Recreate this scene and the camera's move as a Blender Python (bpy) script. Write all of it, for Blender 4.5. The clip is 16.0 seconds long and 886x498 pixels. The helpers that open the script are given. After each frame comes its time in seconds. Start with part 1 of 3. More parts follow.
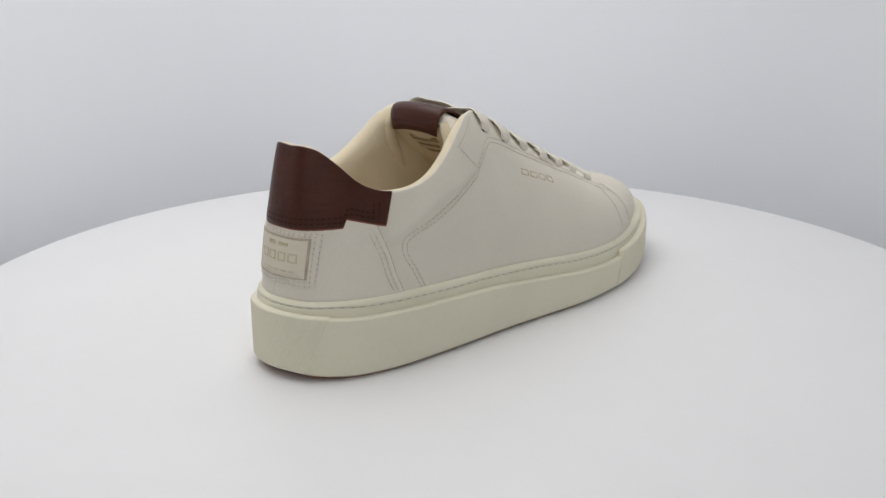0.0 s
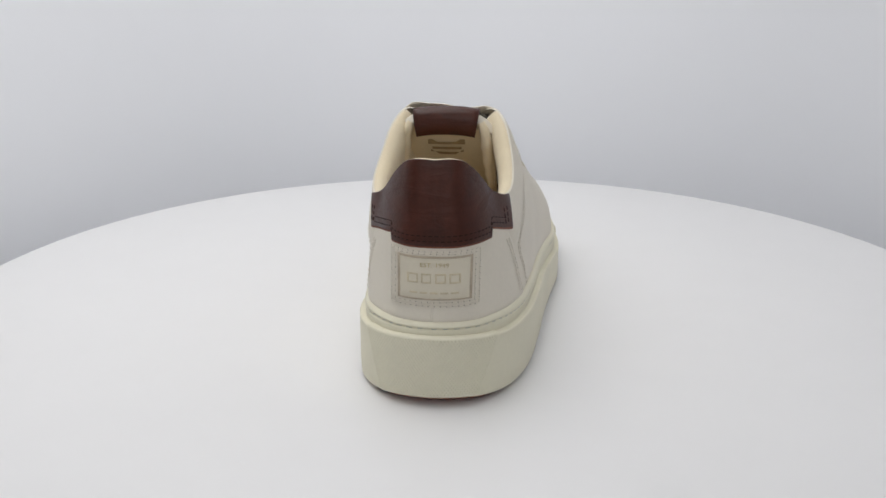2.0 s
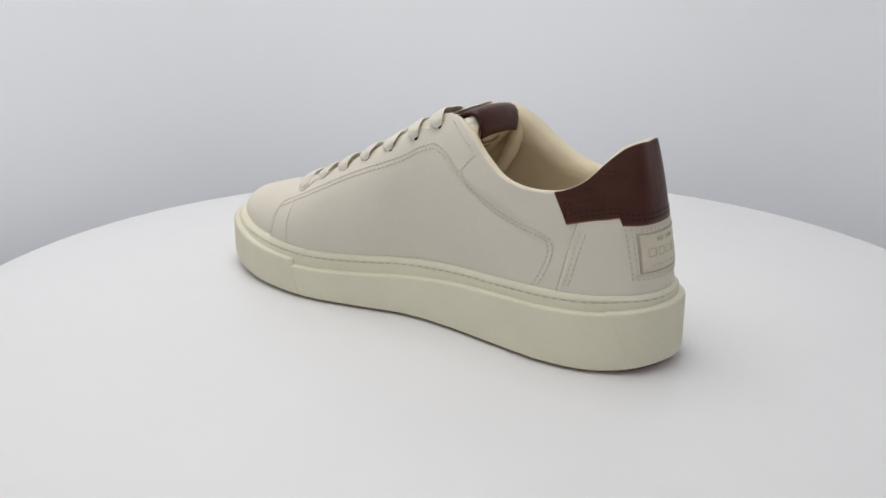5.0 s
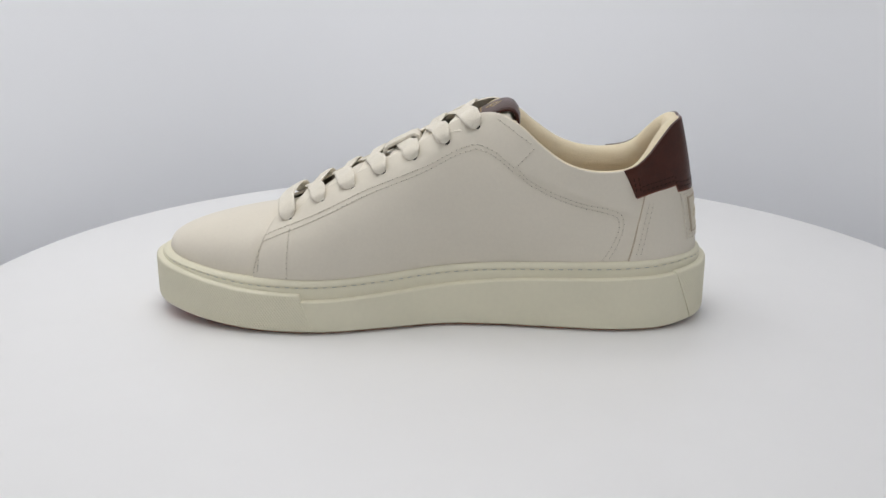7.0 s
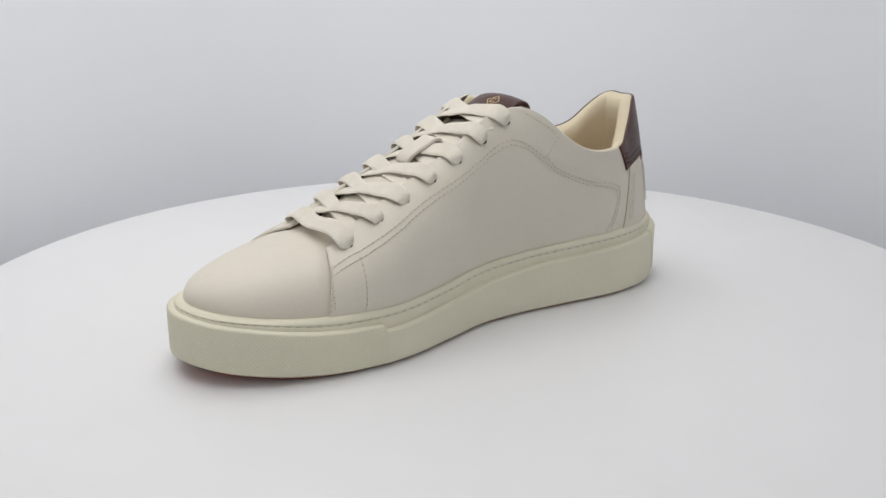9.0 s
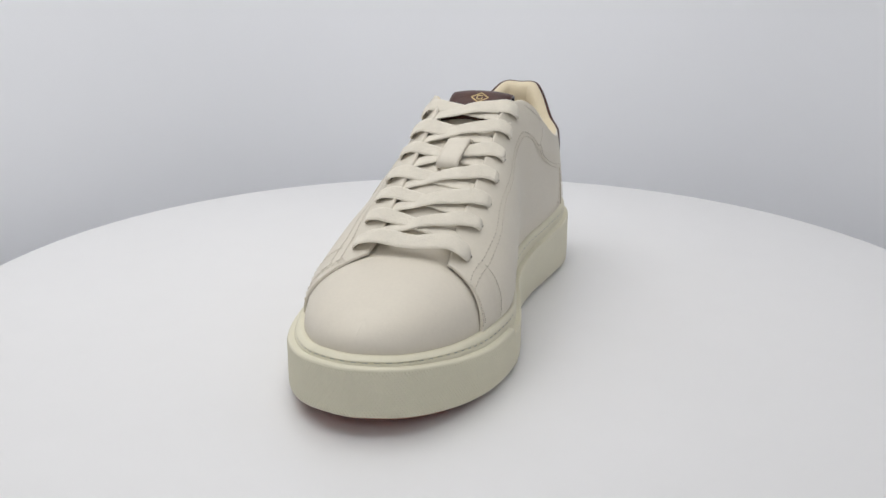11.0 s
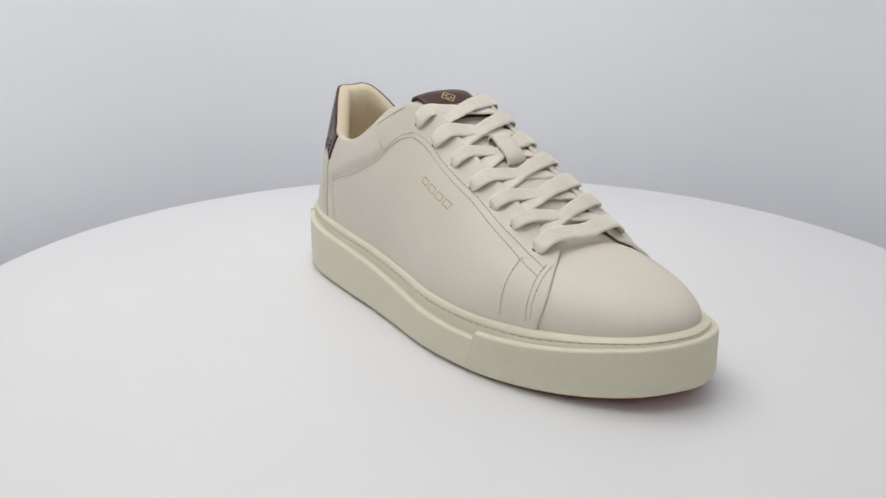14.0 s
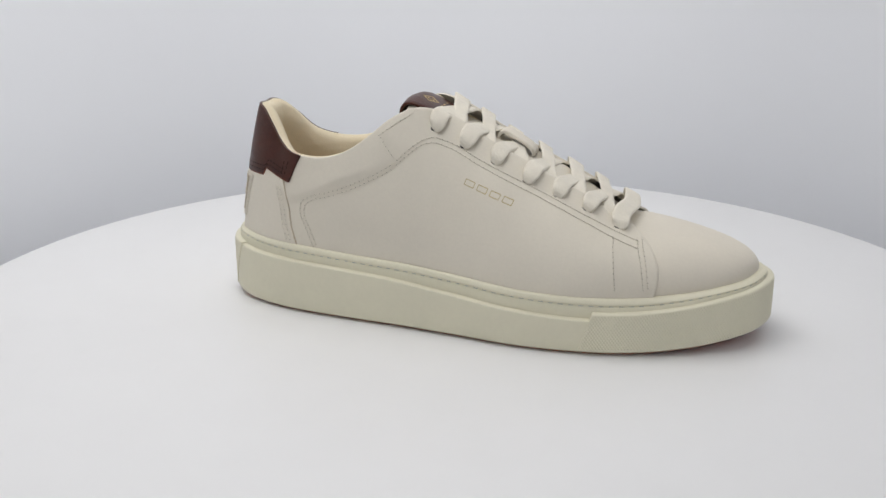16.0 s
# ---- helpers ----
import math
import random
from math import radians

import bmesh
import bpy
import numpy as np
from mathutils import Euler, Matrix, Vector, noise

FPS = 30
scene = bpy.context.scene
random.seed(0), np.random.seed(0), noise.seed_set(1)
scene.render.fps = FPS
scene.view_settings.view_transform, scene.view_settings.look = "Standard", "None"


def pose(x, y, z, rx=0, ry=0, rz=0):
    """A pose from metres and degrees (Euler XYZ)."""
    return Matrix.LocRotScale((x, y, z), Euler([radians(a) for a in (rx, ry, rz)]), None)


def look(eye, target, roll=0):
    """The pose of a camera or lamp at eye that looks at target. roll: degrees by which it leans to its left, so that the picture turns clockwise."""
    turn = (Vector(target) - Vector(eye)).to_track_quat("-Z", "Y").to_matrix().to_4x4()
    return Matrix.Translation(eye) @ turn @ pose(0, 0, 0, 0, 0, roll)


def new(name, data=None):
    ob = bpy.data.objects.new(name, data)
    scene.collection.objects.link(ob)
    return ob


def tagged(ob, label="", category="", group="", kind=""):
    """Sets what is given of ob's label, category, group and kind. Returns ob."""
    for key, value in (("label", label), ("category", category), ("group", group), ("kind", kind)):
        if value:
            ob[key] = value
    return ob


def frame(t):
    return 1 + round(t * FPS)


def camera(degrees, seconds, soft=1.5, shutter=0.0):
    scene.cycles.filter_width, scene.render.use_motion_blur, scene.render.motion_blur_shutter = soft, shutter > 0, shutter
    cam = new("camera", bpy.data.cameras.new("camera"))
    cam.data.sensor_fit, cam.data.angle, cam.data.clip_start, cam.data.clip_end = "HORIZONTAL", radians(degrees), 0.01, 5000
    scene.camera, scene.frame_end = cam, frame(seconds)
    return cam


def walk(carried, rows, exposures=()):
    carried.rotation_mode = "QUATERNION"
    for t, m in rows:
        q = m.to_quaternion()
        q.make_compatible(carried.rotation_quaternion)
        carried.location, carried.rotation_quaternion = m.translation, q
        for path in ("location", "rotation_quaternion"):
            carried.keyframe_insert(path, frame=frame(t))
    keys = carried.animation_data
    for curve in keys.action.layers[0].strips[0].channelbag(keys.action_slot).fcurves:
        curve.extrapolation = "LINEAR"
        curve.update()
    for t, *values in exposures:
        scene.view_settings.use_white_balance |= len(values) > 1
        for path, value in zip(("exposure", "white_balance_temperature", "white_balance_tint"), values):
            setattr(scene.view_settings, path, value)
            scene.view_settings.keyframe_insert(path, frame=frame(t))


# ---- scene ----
# One sneaker turning on a round white table inside a white photo box.
# Shoe space: u from heel to toe, v to the shoe's left, z up, in millimetres; the origin is the table's axis.
from mathutils.bvhtree import BVHTree

SECONDS = 16.0
EYE = Vector((0.0, -0.5788, 0.21935))
AIM = EYE + Vector((-0.01571, 0.95171, -0.30659))
cam = camera(46.02, SECONDS, soft=1.5)
walk(cam, [(0.0, look(EYE, AIM, 0.0)), (SECONDS, look(EYE, AIM, 0.0))], exposures=[(0.0, 0.0), (SECONDS, 0.0)])

# ---------------------------------------------------------------- light
world = bpy.data.worlds.new("world")
world.use_nodes = True
world.node_tree.nodes["Background"].inputs[0].default_value = (0.8, 0.88, 1.0, 1)
world.node_tree.nodes["Background"].inputs[1].default_value = 0.05
scene.world = world


def area_lamp(name, eye, target, sx, sy, power, colour):
    d = bpy.data.lights.new(name, "AREA")
    d.shape, d.size, d.size_y, d.energy, d.color = "RECTANGLE", sx, sy, power, colour
    o = new(name, d)
    o.matrix_world = look(eye, target)
    return o


# a panel overhead, a small unseen fill added over the camera, and three panels behind the translucent curved backdrop
area_lamp("ceiling_lamp", (-0.19, 0.0, 0.83), (-0.13, 0.0, 0.0), 0.88, 0.7, 4.45, (1.0, 0.985, 0.965))
area_lamp("front_fill", (0.12, -0.9, 0.62), (0.0, 0.0, 0.05), 0.9, 0.3, 1.1, (1.0, 0.99, 0.98))
for turn_ in (-58, 0, 58):
    away = Vector((math.sin(radians(turn_)), math.cos(radians(turn_)), 0))
    up_ = Vector((0, 0, 0.350))
    area_lamp("backdrop_lamp", away * 0.64 + up_, up_, 0.70, 0.85, {-58: 1.28, 0: 1.18, 58: 0.87}[turn_], (1.0, 0.995, 0.99))


# ---------------------------------------------------------------- materials
def node(nt, kind, **kw):
    n = nt.nodes.new(kind)
    for k, val in kw.items():
        n.inputs[k.replace("_", " ")].default_value = val
    return n


def material(name, colour, rough, grain=300.0, depth=0.05, vary=0.06, spots=25.0, metal=0.0, coat=0.0, rough_vary=0.08, sheen=0.0, voronoi=False, crease=0.0, spec=0.5):
    """Colour varied at two scales, roughness by a third, fine relief by a grain texture. Scales are per metre."""
    m = bpy.data.materials.new(name)
    m.use_nodes = True
    nt = m.node_tree
    b = nt.nodes["Principled BSDF"]
    co = nt.nodes.new("ShaderNodeTexCoord")
    big = node(nt, "ShaderNodeTexNoise", Scale=spots, Detail=4.0)
    fine = node(nt, "ShaderNodeTexNoise", Scale=grain * 0.6, Detail=3.0)
    for n in (big, fine):
        nt.links.new(co.outputs["Object"], n.inputs["Vector"])
    add = nt.nodes.new("ShaderNodeMath")
    add.operation = "MULTIPLY_ADD"
    nt.links.new(fine.outputs["Fac"], add.inputs[0])
    add.inputs[1].default_value = 0.45
    nt.links.new(big.outputs["Fac"], add.inputs[2])
    ramp = nt.nodes.new("ShaderNodeValToRGB")
    e = ramp.color_ramp.elements
    e[0].position, e[1].position = 0.5, 0.95
    e[0].color = (*[c * (1 - vary) for c in colour], 1)
    e[1].color = (*[min(1, c * (1 + vary)) for c in colour], 1)
    nt.links.new(add.outputs[0], ramp.inputs["Fac"])
    nt.links.new(ramp.outputs["Color"], b.inputs["Base Color"])
    mr = nt.nodes.new("ShaderNodeMapRange")
    mr.inputs["To Min"].default_value, mr.inputs["To Max"].default_value = rough - rough_vary, rough + rough_vary
    nt.links.new(big.outputs["Fac"], mr.inputs["Value"])
    nt.links.new(mr.outputs[0], b.inputs["Roughness"])
    b.inputs["Metallic"].default_value = metal
    b.inputs["Specular IOR Level"].default_value = spec
    b.inputs["Coat Weight"].default_value = coat
    b.inputs["Coat Roughness"].default_value = 0.35
    b.inputs["Sheen Weight"].default_value = sheen
    if voronoi:
        tex = node(nt, "ShaderNodeTexVoronoi", Scale=grain)
        out = tex.outputs["Distance"]
    else:
        tex = node(nt, "ShaderNodeTexNoise", Scale=grain, Detail=5.0)
        out = tex.outputs["Fac"]
    nt.links.new(co.outputs["Object"], tex.inputs["Vector"])
    bump = node(nt, "ShaderNodeBump", Strength=depth, Distance=0.0006)
    nt.links.new(out, bump.inputs["Height"])
    last = bump
    if crease:
        # long soft wrinkles
        mp = nt.nodes.new("ShaderNodeMapping")
        mp.inputs["Scale"].default_value = (36.0, 36.0, 120.0)
        nt.links.new(co.outputs["Object"], mp.inputs["Vector"])
        wr = node(nt, "ShaderNodeTexNoise", Scale=1.0, Detail=3.0, Distortion=0.8)
        nt.links.new(mp.outputs[0], wr.inputs["Vector"])
        b2 = node(nt, "ShaderNodeBump", Strength=crease, Distance=0.002)
        nt.links.new(wr.outputs["Fac"], b2.inputs["Height"])
        nt.links.new(bump.outputs[0], b2.inputs["Normal"])
        last = b2
    nt.links.new(last.outputs[0], b.inputs["Normal"])
    return m


LEATHER = material("cream_leather", (0.72, 0.668, 0.565), 0.52, 900, 0.10, 0.035, 22, crease=0.04)
LEATHER2 = material("cream_leather_vamp", (0.73, 0.675, 0.57), 0.5, 900, 0.10, 0.035, 22, crease=0.03)
BROWN = material("brown_leather", (0.055, 0.0135, 0.0066), 0.34, 700, 0.14, 0.22, 60, crease=0.36, spec=0.33)
BROWN_EDGE = material("raw_leather_edge", (0.20, 0.06, 0.03), 0.7, 900, 0.2, 0.2, 90)
RUBBER = material("cream_rubber", (0.745, 0.708, 0.55), 0.55, 600, 0.06, 0.03, 30)
TREAD = material("red_brown_rubber", (0.5, 0.13, 0.06), 0.6, 500, 0.1, 0.1, 40)
LINING = material("pale_yellow_textile_lining", (0.765, 0.665, 0.475), 0.85, 1600, 0.3, 0.05, 40, sheen=0.2, voronoi=True, crease=0.3)
INSOLE = material("tan_insole", (0.50, 0.37, 0.22), 0.8, 900, 0.2, 0.08, 40)
LACE = material("cream_woven_cotton", (0.82, 0.765, 0.65), 0.85, 1500, 0.55, 0.05, 120, sheen=0.25, voronoi=True)
PRICK_SHADE = material("needle_hole_shade", (0.27, 0.235, 0.18), 0.9, 2500, 0.04, 0.2, 300)
THREAD = material("thread", (0.70, 0.65, 0.55), 0.7, 2500, 0.04, 0.12, 300)
THREAD_BLUE = material("blue_grey_thread", (0.43, 0.44, 0.42), 0.7, 2500, 0.04, 0.2, 300)
THREAD_BROWN = material("dark_brown_thread", (0.022, 0.008, 0.006), 0.75, 2500, 0.3, 0.2, 300, spec=0.15)
GOLD = material("gold_foil", (0.62, 0.47, 0.22), 0.38, 1500, 0.1, 0.15, 200, metal=0.6)
PALE_GOLD = material("pale_gold_print", (0.50, 0.41, 0.22), 0.5, 1500, 0.1, 0.15, 200, metal=0.2)
PRINT = material("brown_print", (0.36, 0.27, 0.15), 0.8, 900, 0.1, 0.2, 200)
HOLE_SHADE = material("hole_shade", (0.02, 0.017, 0.014), 0.9, 800, 0.1, 0.1, 200)
LABEL = material("dull_cream_leather", (0.68, 0.625, 0.50), 0.55, 900, 0.1, 0.04, 60)
STAMP = material("faint_gold_stamp", (0.60, 0.52, 0.36), 0.45, 1500, 0.1, 0.12, 200, metal=0.15)
LABEL_EDGE = material("shaded_leather_edge", (0.46, 0.385, 0.285), 0.7, 900, 0.1, 0.15, 150)
TABLE = material("white_lacquer", (0.80, 0.798, 0.80), 0.38, 60, 0.02, 0.012, 5, rough_vary=0.05)
def translucent(name, colour, through_part):
    """A diffusing sheet: it scatters light back and lets part of it through."""
    m = bpy.data.materials.new(name)
    m.use_nodes = True
    nt = m.node_tree
    nt.nodes.remove(nt.nodes["Principled BSDF"])
    co = nt.nodes.new("ShaderNodeTexCoord")
    tex = node(nt, "ShaderNodeTexNoise", Scale=4.0, Detail=5.0)
    nt.links.new(co.outputs["Object"], tex.inputs["Vector"])
    ramp = nt.nodes.new("ShaderNodeValToRGB")
    ramp.color_ramp.elements[0].color = (*[c * 0.985 for c in colour], 1)
    ramp.color_ramp.elements[1].color = (*colour, 1)
    nt.links.new(tex.outputs["Fac"], ramp.inputs["Fac"])
    d, tr, mix = nt.nodes.new("ShaderNodeBsdfDiffuse"), nt.nodes.new("ShaderNodeBsdfTranslucent"), nt.nodes.new("ShaderNodeMixShader")
    mix.inputs[0].default_value = through_part
    nt.links.new(ramp.outputs[0], d.inputs[0])
    nt.links.new(ramp.outputs[0], tr.inputs[0])
    nt.links.new(d.outputs[0], mix.inputs[1])
    nt.links.new(tr.outputs[0], mix.inputs[2])
    nt.links.new(mix.outputs[0], nt.nodes["Material Output"].inputs["Surface"])
    return m


SHEET = translucent("translucent_white_sheet", (0.862, 0.867, 0.885), 0.5)
PAPER = material("white_backdrop", (0.72, 0.735, 0.765), 0.85, 200, 0.05, 0.012, 3)


# ---------------------------------------------------------------- mesh helpers
def finish(name, verts, faces, mat, parent=None, label="", sharp=38):
    me = bpy.data.meshes.new(name)
    me.from_pydata([tuple(p) for p in verts], [], faces)
    me.validate()
    bm = bmesh.new()
    bm.from_mesh(me)
    bmesh.ops.recalc_face_normals(bm, faces=bm.faces)
    bm.to_mesh(me)
    bm.free()
    me.polygons.foreach_set("use_smooth", [True] * len(me.polygons))
    me.set_sharp_from_angle(angle=radians(sharp))
    me.materials.append(mat)
    o = new(name, me)
    if parent is not None:
        o.parent = parent
    return tagged(o, label)


def grid_faces(n, m, wrap_n=False, wrap_m=False, base=0):
    f = []
    for i in range(n if wrap_n else n - 1):
        for j in range(m if wrap_m else m - 1):
            a, b = i, (i + 1) % n
            c, d = j, (j + 1) % m
            f.append((base + a * m + c, base + b * m + c, base + b * m + d, base + a * m + d))
    return f


def grid_part(name, pts, mat, parent, wrap_n=False, wrap_m=False, label="", sharp=38):
    """pts: array n x m x 3 in millimetres."""
    n, m = pts.shape[:2]
    return finish(name, pts.reshape(-1, 3) * 0.001, grid_faces(n, m, wrap_n, wrap_m), mat, parent, label, sharp)


def shell_part(name, pts, nrm, thick, mat, parent, label="", under=0.6, sharp=38):
    """A sheet with thickness: the top face, rounded borders, and a skirt that goes down to the surface below."""
    n, m = pts.shape[:2]
    core = pts + nrm * thick
    big = np.zeros((n + 4, m + 4, 3))
    for i in range(n + 4):
        for j in range(m + 4):
            a, b = min(max(i - 2, 0), n - 1), min(max(j - 2, 0), m - 1)
            ring = max(max(2 - i, i - (n + 1), 0), max(2 - j, j - (m + 1), 0))
            p = core[a, b] if ring == 0 else pts[a, b] + nrm[a, b] * (thick * 0.6 if ring == 1 else -under)
            if ring:
                # push the rounded border out a little along the sheet
                q = pts[min(max(a, 1), n - 2), min(max(b, 1), m - 2)] if n > 2 and m > 2 else pts[a, b]
                d = pts[a, b] - q
                l = np.linalg.norm(d)
                if l > 1e-6:
                    p = p + d / l * 0.35 * thick
            big[i, j] = p
    return grid_part(name, big, mat, parent, label=label, sharp=sharp)


def joined(name, pieces, mat, parent, label="", sharp=38):
    verts, faces = [], []
    for v, f in pieces:
        k = len(verts)
        verts += [tuple(0.001 * np.asarray(p)) for p in v]
        faces += [tuple(i + k for i in q) for q in f]
    return finish(name, verts, faces, mat, parent, label, sharp)


def unit(a):
    a = np.asarray(a, float)
    return a / np.maximum(np.linalg.norm(a, axis=-1, keepdims=True), 1e-9)


def curve(xs, ys, x):
    """Smooth curve through knots (cubic Hermite, slopes by differences)."""
    xs, ys = np.asarray(xs, float), np.asarray(ys, float)
    x = np.clip(np.asarray(x, float), xs[0], xs[-1])
    d = np.gradient(ys, xs, axis=0)
    i = np.clip(np.searchsorted(xs, x, side="right") - 1, 0, len(xs) - 2)
    h = xs[i + 1] - xs[i]
    t = (x - xs[i]) / h
    if ys.ndim > 1:
        h, t = h[..., None], t[..., None]
    return ((2 * t**3 - 3 * t**2 + 1) * ys[i] + (t**3 - 2 * t**2 + t) * h * d[i]
            + (-2 * t**3 + 3 * t**2) * ys[i + 1] + (t**3 - t**2) * h * d[i + 1])


def smooth(a, b, x):
    t = np.clip((np.asarray(x, float) - a) / (b - a), 0, 1)
    return t * t * (3 - 2 * t)


# ---------------------------------------------------------------- the photo box
def photo_box():
    w, y0, y1, z0, z1, r = 0.95, -1.0, 0.92, -0.30, 0.86, 0.56
    prof = [(r, z * 1000) for z in np.linspace(z0, z1 - 0.02, 24)]
    arcs = np.linspace(radians(-125), radians(125), 90)
    rows = np.array([[(r * 1000 * math.sin(a), r * 1000 * math.cos(a), z) for _, z in prof] for a in arcs])
    tagged(grid_part("backdrop", rows, SHEET, None), "curved translucent white backdrop lit from behind", "backdrop", kind="structure")

    def slab(name, x0, x1, ya, yb, za, zb, label):
        v = [(x, y, z) for x in (x0, x1) for y in (ya, yb) for z in (za, zb)]
        f = [(0, 1, 3, 2), (4, 6, 7, 5), (0, 4, 5, 1), (2, 3, 7, 6), (0, 2, 6, 4), (1, 5, 7, 3)]
        tagged(finish(name, v, f, PAPER), label, name.split("_")[0], kind="structure")

    slab("wall_west", -w - 0.02, -w - 0.001, y0, y1, z0, z1, "plain white side wall of the photo box")
    slab("wall_east", w + 0.001, w + 0.02, y0, y1, z0, z1, "plain white side wall of the photo box")
    slab("wall_south", -w, w, y0 - 0.02, y0 - 0.001, z0, z1, "plain white front wall of the photo box")
    slab("wall_north", -w, w, y1 + 0.001, y1 + 0.02, z0, z1, "plain white rear wall of the photo box")
    slab("floor", -w, w, y0, y1, z0 - 0.02, z0 - 0.001, "plain white floor of the photo box")
    slab("ceiling", -w, w, y0, y1, z1 + 0.001, z1 + 0.02, "plain white ceiling of the photo box")


def lathe(prof, n):
    a = np.linspace(0, 2 * math.pi, n, endpoint=False)
    return np.array([[(r * math.cos(t), r * math.sin(t), z) for r, z in prof] for t in a])


def turntable():
    t = tagged(new("turntable"), "round white lacquered display turntable, slowly turning", "turntable")
    t.location = (0.003, -0.0048, 0.0)
    R = 312.0
    prof = [(0.01, 0), (150, 0), (R - 3, 0), (R - 1, -0.5), (R, -2), (R, -12), (R - 1, -14), (R - 4, -15), (0.01, -15)]
    grid_part("disc", lathe(prof, 180), TABLE, t, wrap_n=True, sharp=60)
    prof = [(0.01, -15.5), (120, -15.5), (120, -30), (128, -40), (130, -292), (128, -299.5), (0.01, -299.5)]
    grid_part("base", lathe(prof, 64), TABLE, t, wrap_n=True, sharp=40)
    return t


# ---------------------------------------------------------------- the shoe: plan curves
VC = 5.0
# closed plan of the sole, from the heel's back along the outer side to the toe and home along the inner side
PLAN = [(-140.0, 6), (-135.3, -15.2), (-121.4, -28.6), (-95.4, -39.3), (-56.1, -45.7), (-20, -49.6), (12, -54.2), (44, -59.2), (74.2, -59.4),
        (98.5, -56), (123.6, -48.8), (148.2, -37), (168, -19.7), (175.4, 3), (167.6, 24.6), (147.9, 40.2), (121.8, 50.3), (95, 54.3),
        (71.5, 54.4), (39.8, 47), (10, 39.2), (-20, 38.8), (-55, 42.6), (-88, 45), (-113.6, 39.7), (-133, 25.6)]


def closed_spline(knots, n):
    k = np.array(knots, float)
    m = len(k)
    seg = np.linalg.norm(np.roll(k, -1, 0) - k, axis=1) ** 0.5
    out = []
    for i in range(m):
        p0, p1, p2, p3 = k[i - 1], k[i], k[(i + 1) % m], k[(i + 2) % m]
        d0, d1, d2 = seg[i - 1], seg[i], seg[(i + 1) % m]
        m1 = d1 * ((p1 - p0) / d0 - (p2 - p0) / (d0 + d1) + (p2 - p1) / d1)
        m2 = d1 * ((p2 - p1) / d1 - (p3 - p1) / (d1 + d2) + (p3 - p2) / d2)
        for t in np.linspace(0, 1, 24, endpoint=False):
            out.append((2 * t**3 - 3 * t**2 + 1) * p1 + (t**3 - 2 * t**2 + t) * m1 + (-2 * t**3 + 3 * t**2) * p2 + (t**3 - t**2) * m2)
    out = np.array(out)
    ring = np.vstack([out, out[:1]])
    arc = np.concatenate([[0], np.cumsum(np.linalg.norm(np.diff(ring, axis=0), axis=1))])
    x = np.linspace(0, arc[-1], n, endpoint=False)
    return np.stack([np.interp(x, arc, ring[:, 0]), np.interp(x, arc, ring[:, 1])], 1)


NP = 720
RING = closed_spline(PLAN, NP)
TAN = unit(np.roll(RING, -2, 0) - np.roll(RING, 2, 0))
OUT = np.stack([TAN[:, 1], -TAN[:, 0]], 1)
if (OUT * (RING - RING.mean(0))).sum() < 0:
    OUT = -OUT
TOE = int(np.argmax(RING[:, 0]))


def sole_bottom(u):
    return 7.8 * np.clip((np.asarray(u, float) - 88) / 86, 0, 1) ** 2 + 3.0 * np.clip((-108 - np.asarray(u, float)) / 31, 0, 1) ** 2


def sole_ledge(u):
    return curve([-140, -120, -88, -28, 3, 33, 64, 86, 110, 130, 150, 175], [34.3, 32.2, 30.8, 28, 25, 22, 20, 19.5, 20.5, 22.6, 25.6, 29.6], u)


def sole_top(u):
    return curve([-140, -90, -55, -20, 10, 40, 70, 100, 130, 150, 175], [40.9, 39.8, 38.3, 36.8, 34.6, 32, 30.6, 30.4, 31.7, 33.6, 36.8], u)


def lip_in(u):
    """How much further in the lip leans at the toe and the heel."""
    return 0.8 + 1.8 * smooth(70, 118, u) + 1.2 * smooth(-105, -130, u)


def bead(u):
    """The lip's height above its stitches, against the usual."""
    return 1.0 - 0.28 * smooth(-100, -130, u) - 0.42 * smooth(105, 150, u)


def ring_point(i, n, z):
    p = RING[i] + OUT[i] * n
    return (p[0], p[1], z)


def sole_wall(i, z):
    """How far out the lower sidewall stands at the height z."""
    k = (z - sole_bottom(RING[i, 0]))
    return -1.1 * np.clip(1 - k / 4.5, 0, 1) ** 2 + 0.1


# ---------------------------------------------------------------- the upper's surface
F_INSET = 5.2
T_S = [0, 0.05, 0.085, 0.12, 0.16, 0.205, 0.27, 0.35, 0.43, 0.49, 0.54, 0.575, 0.70, 0.82, 0.93, 1.0]
T_U = [-119.0, -118.1, -114.0, -108.2, -100.8, -92.5, -77, -59, -43, -31, -19, -9, 22, 55, 85, 101]
T_W = [0, 9, 13, 17.8, 23, 28, 31.8, 33.4, 32.0, 29.0, 25.2, 20.5, 19, 19, 20, 21.5]
T_Z = [112.6, 112.8, 110.2, 104, 95.3, 90, 88, 92, 102.5, 112.5, 118, 116.6, 100.3, 83.5, 69, 61.5]


def side_ring(side):
    """Indices of the plan from the heel's back to the toe on one side (+1 inner, -1 outer)."""
    return list(range(0, TOE + 1)) if side < 0 else [(-k) % NP for k in range(0, NP - TOE + 1)]


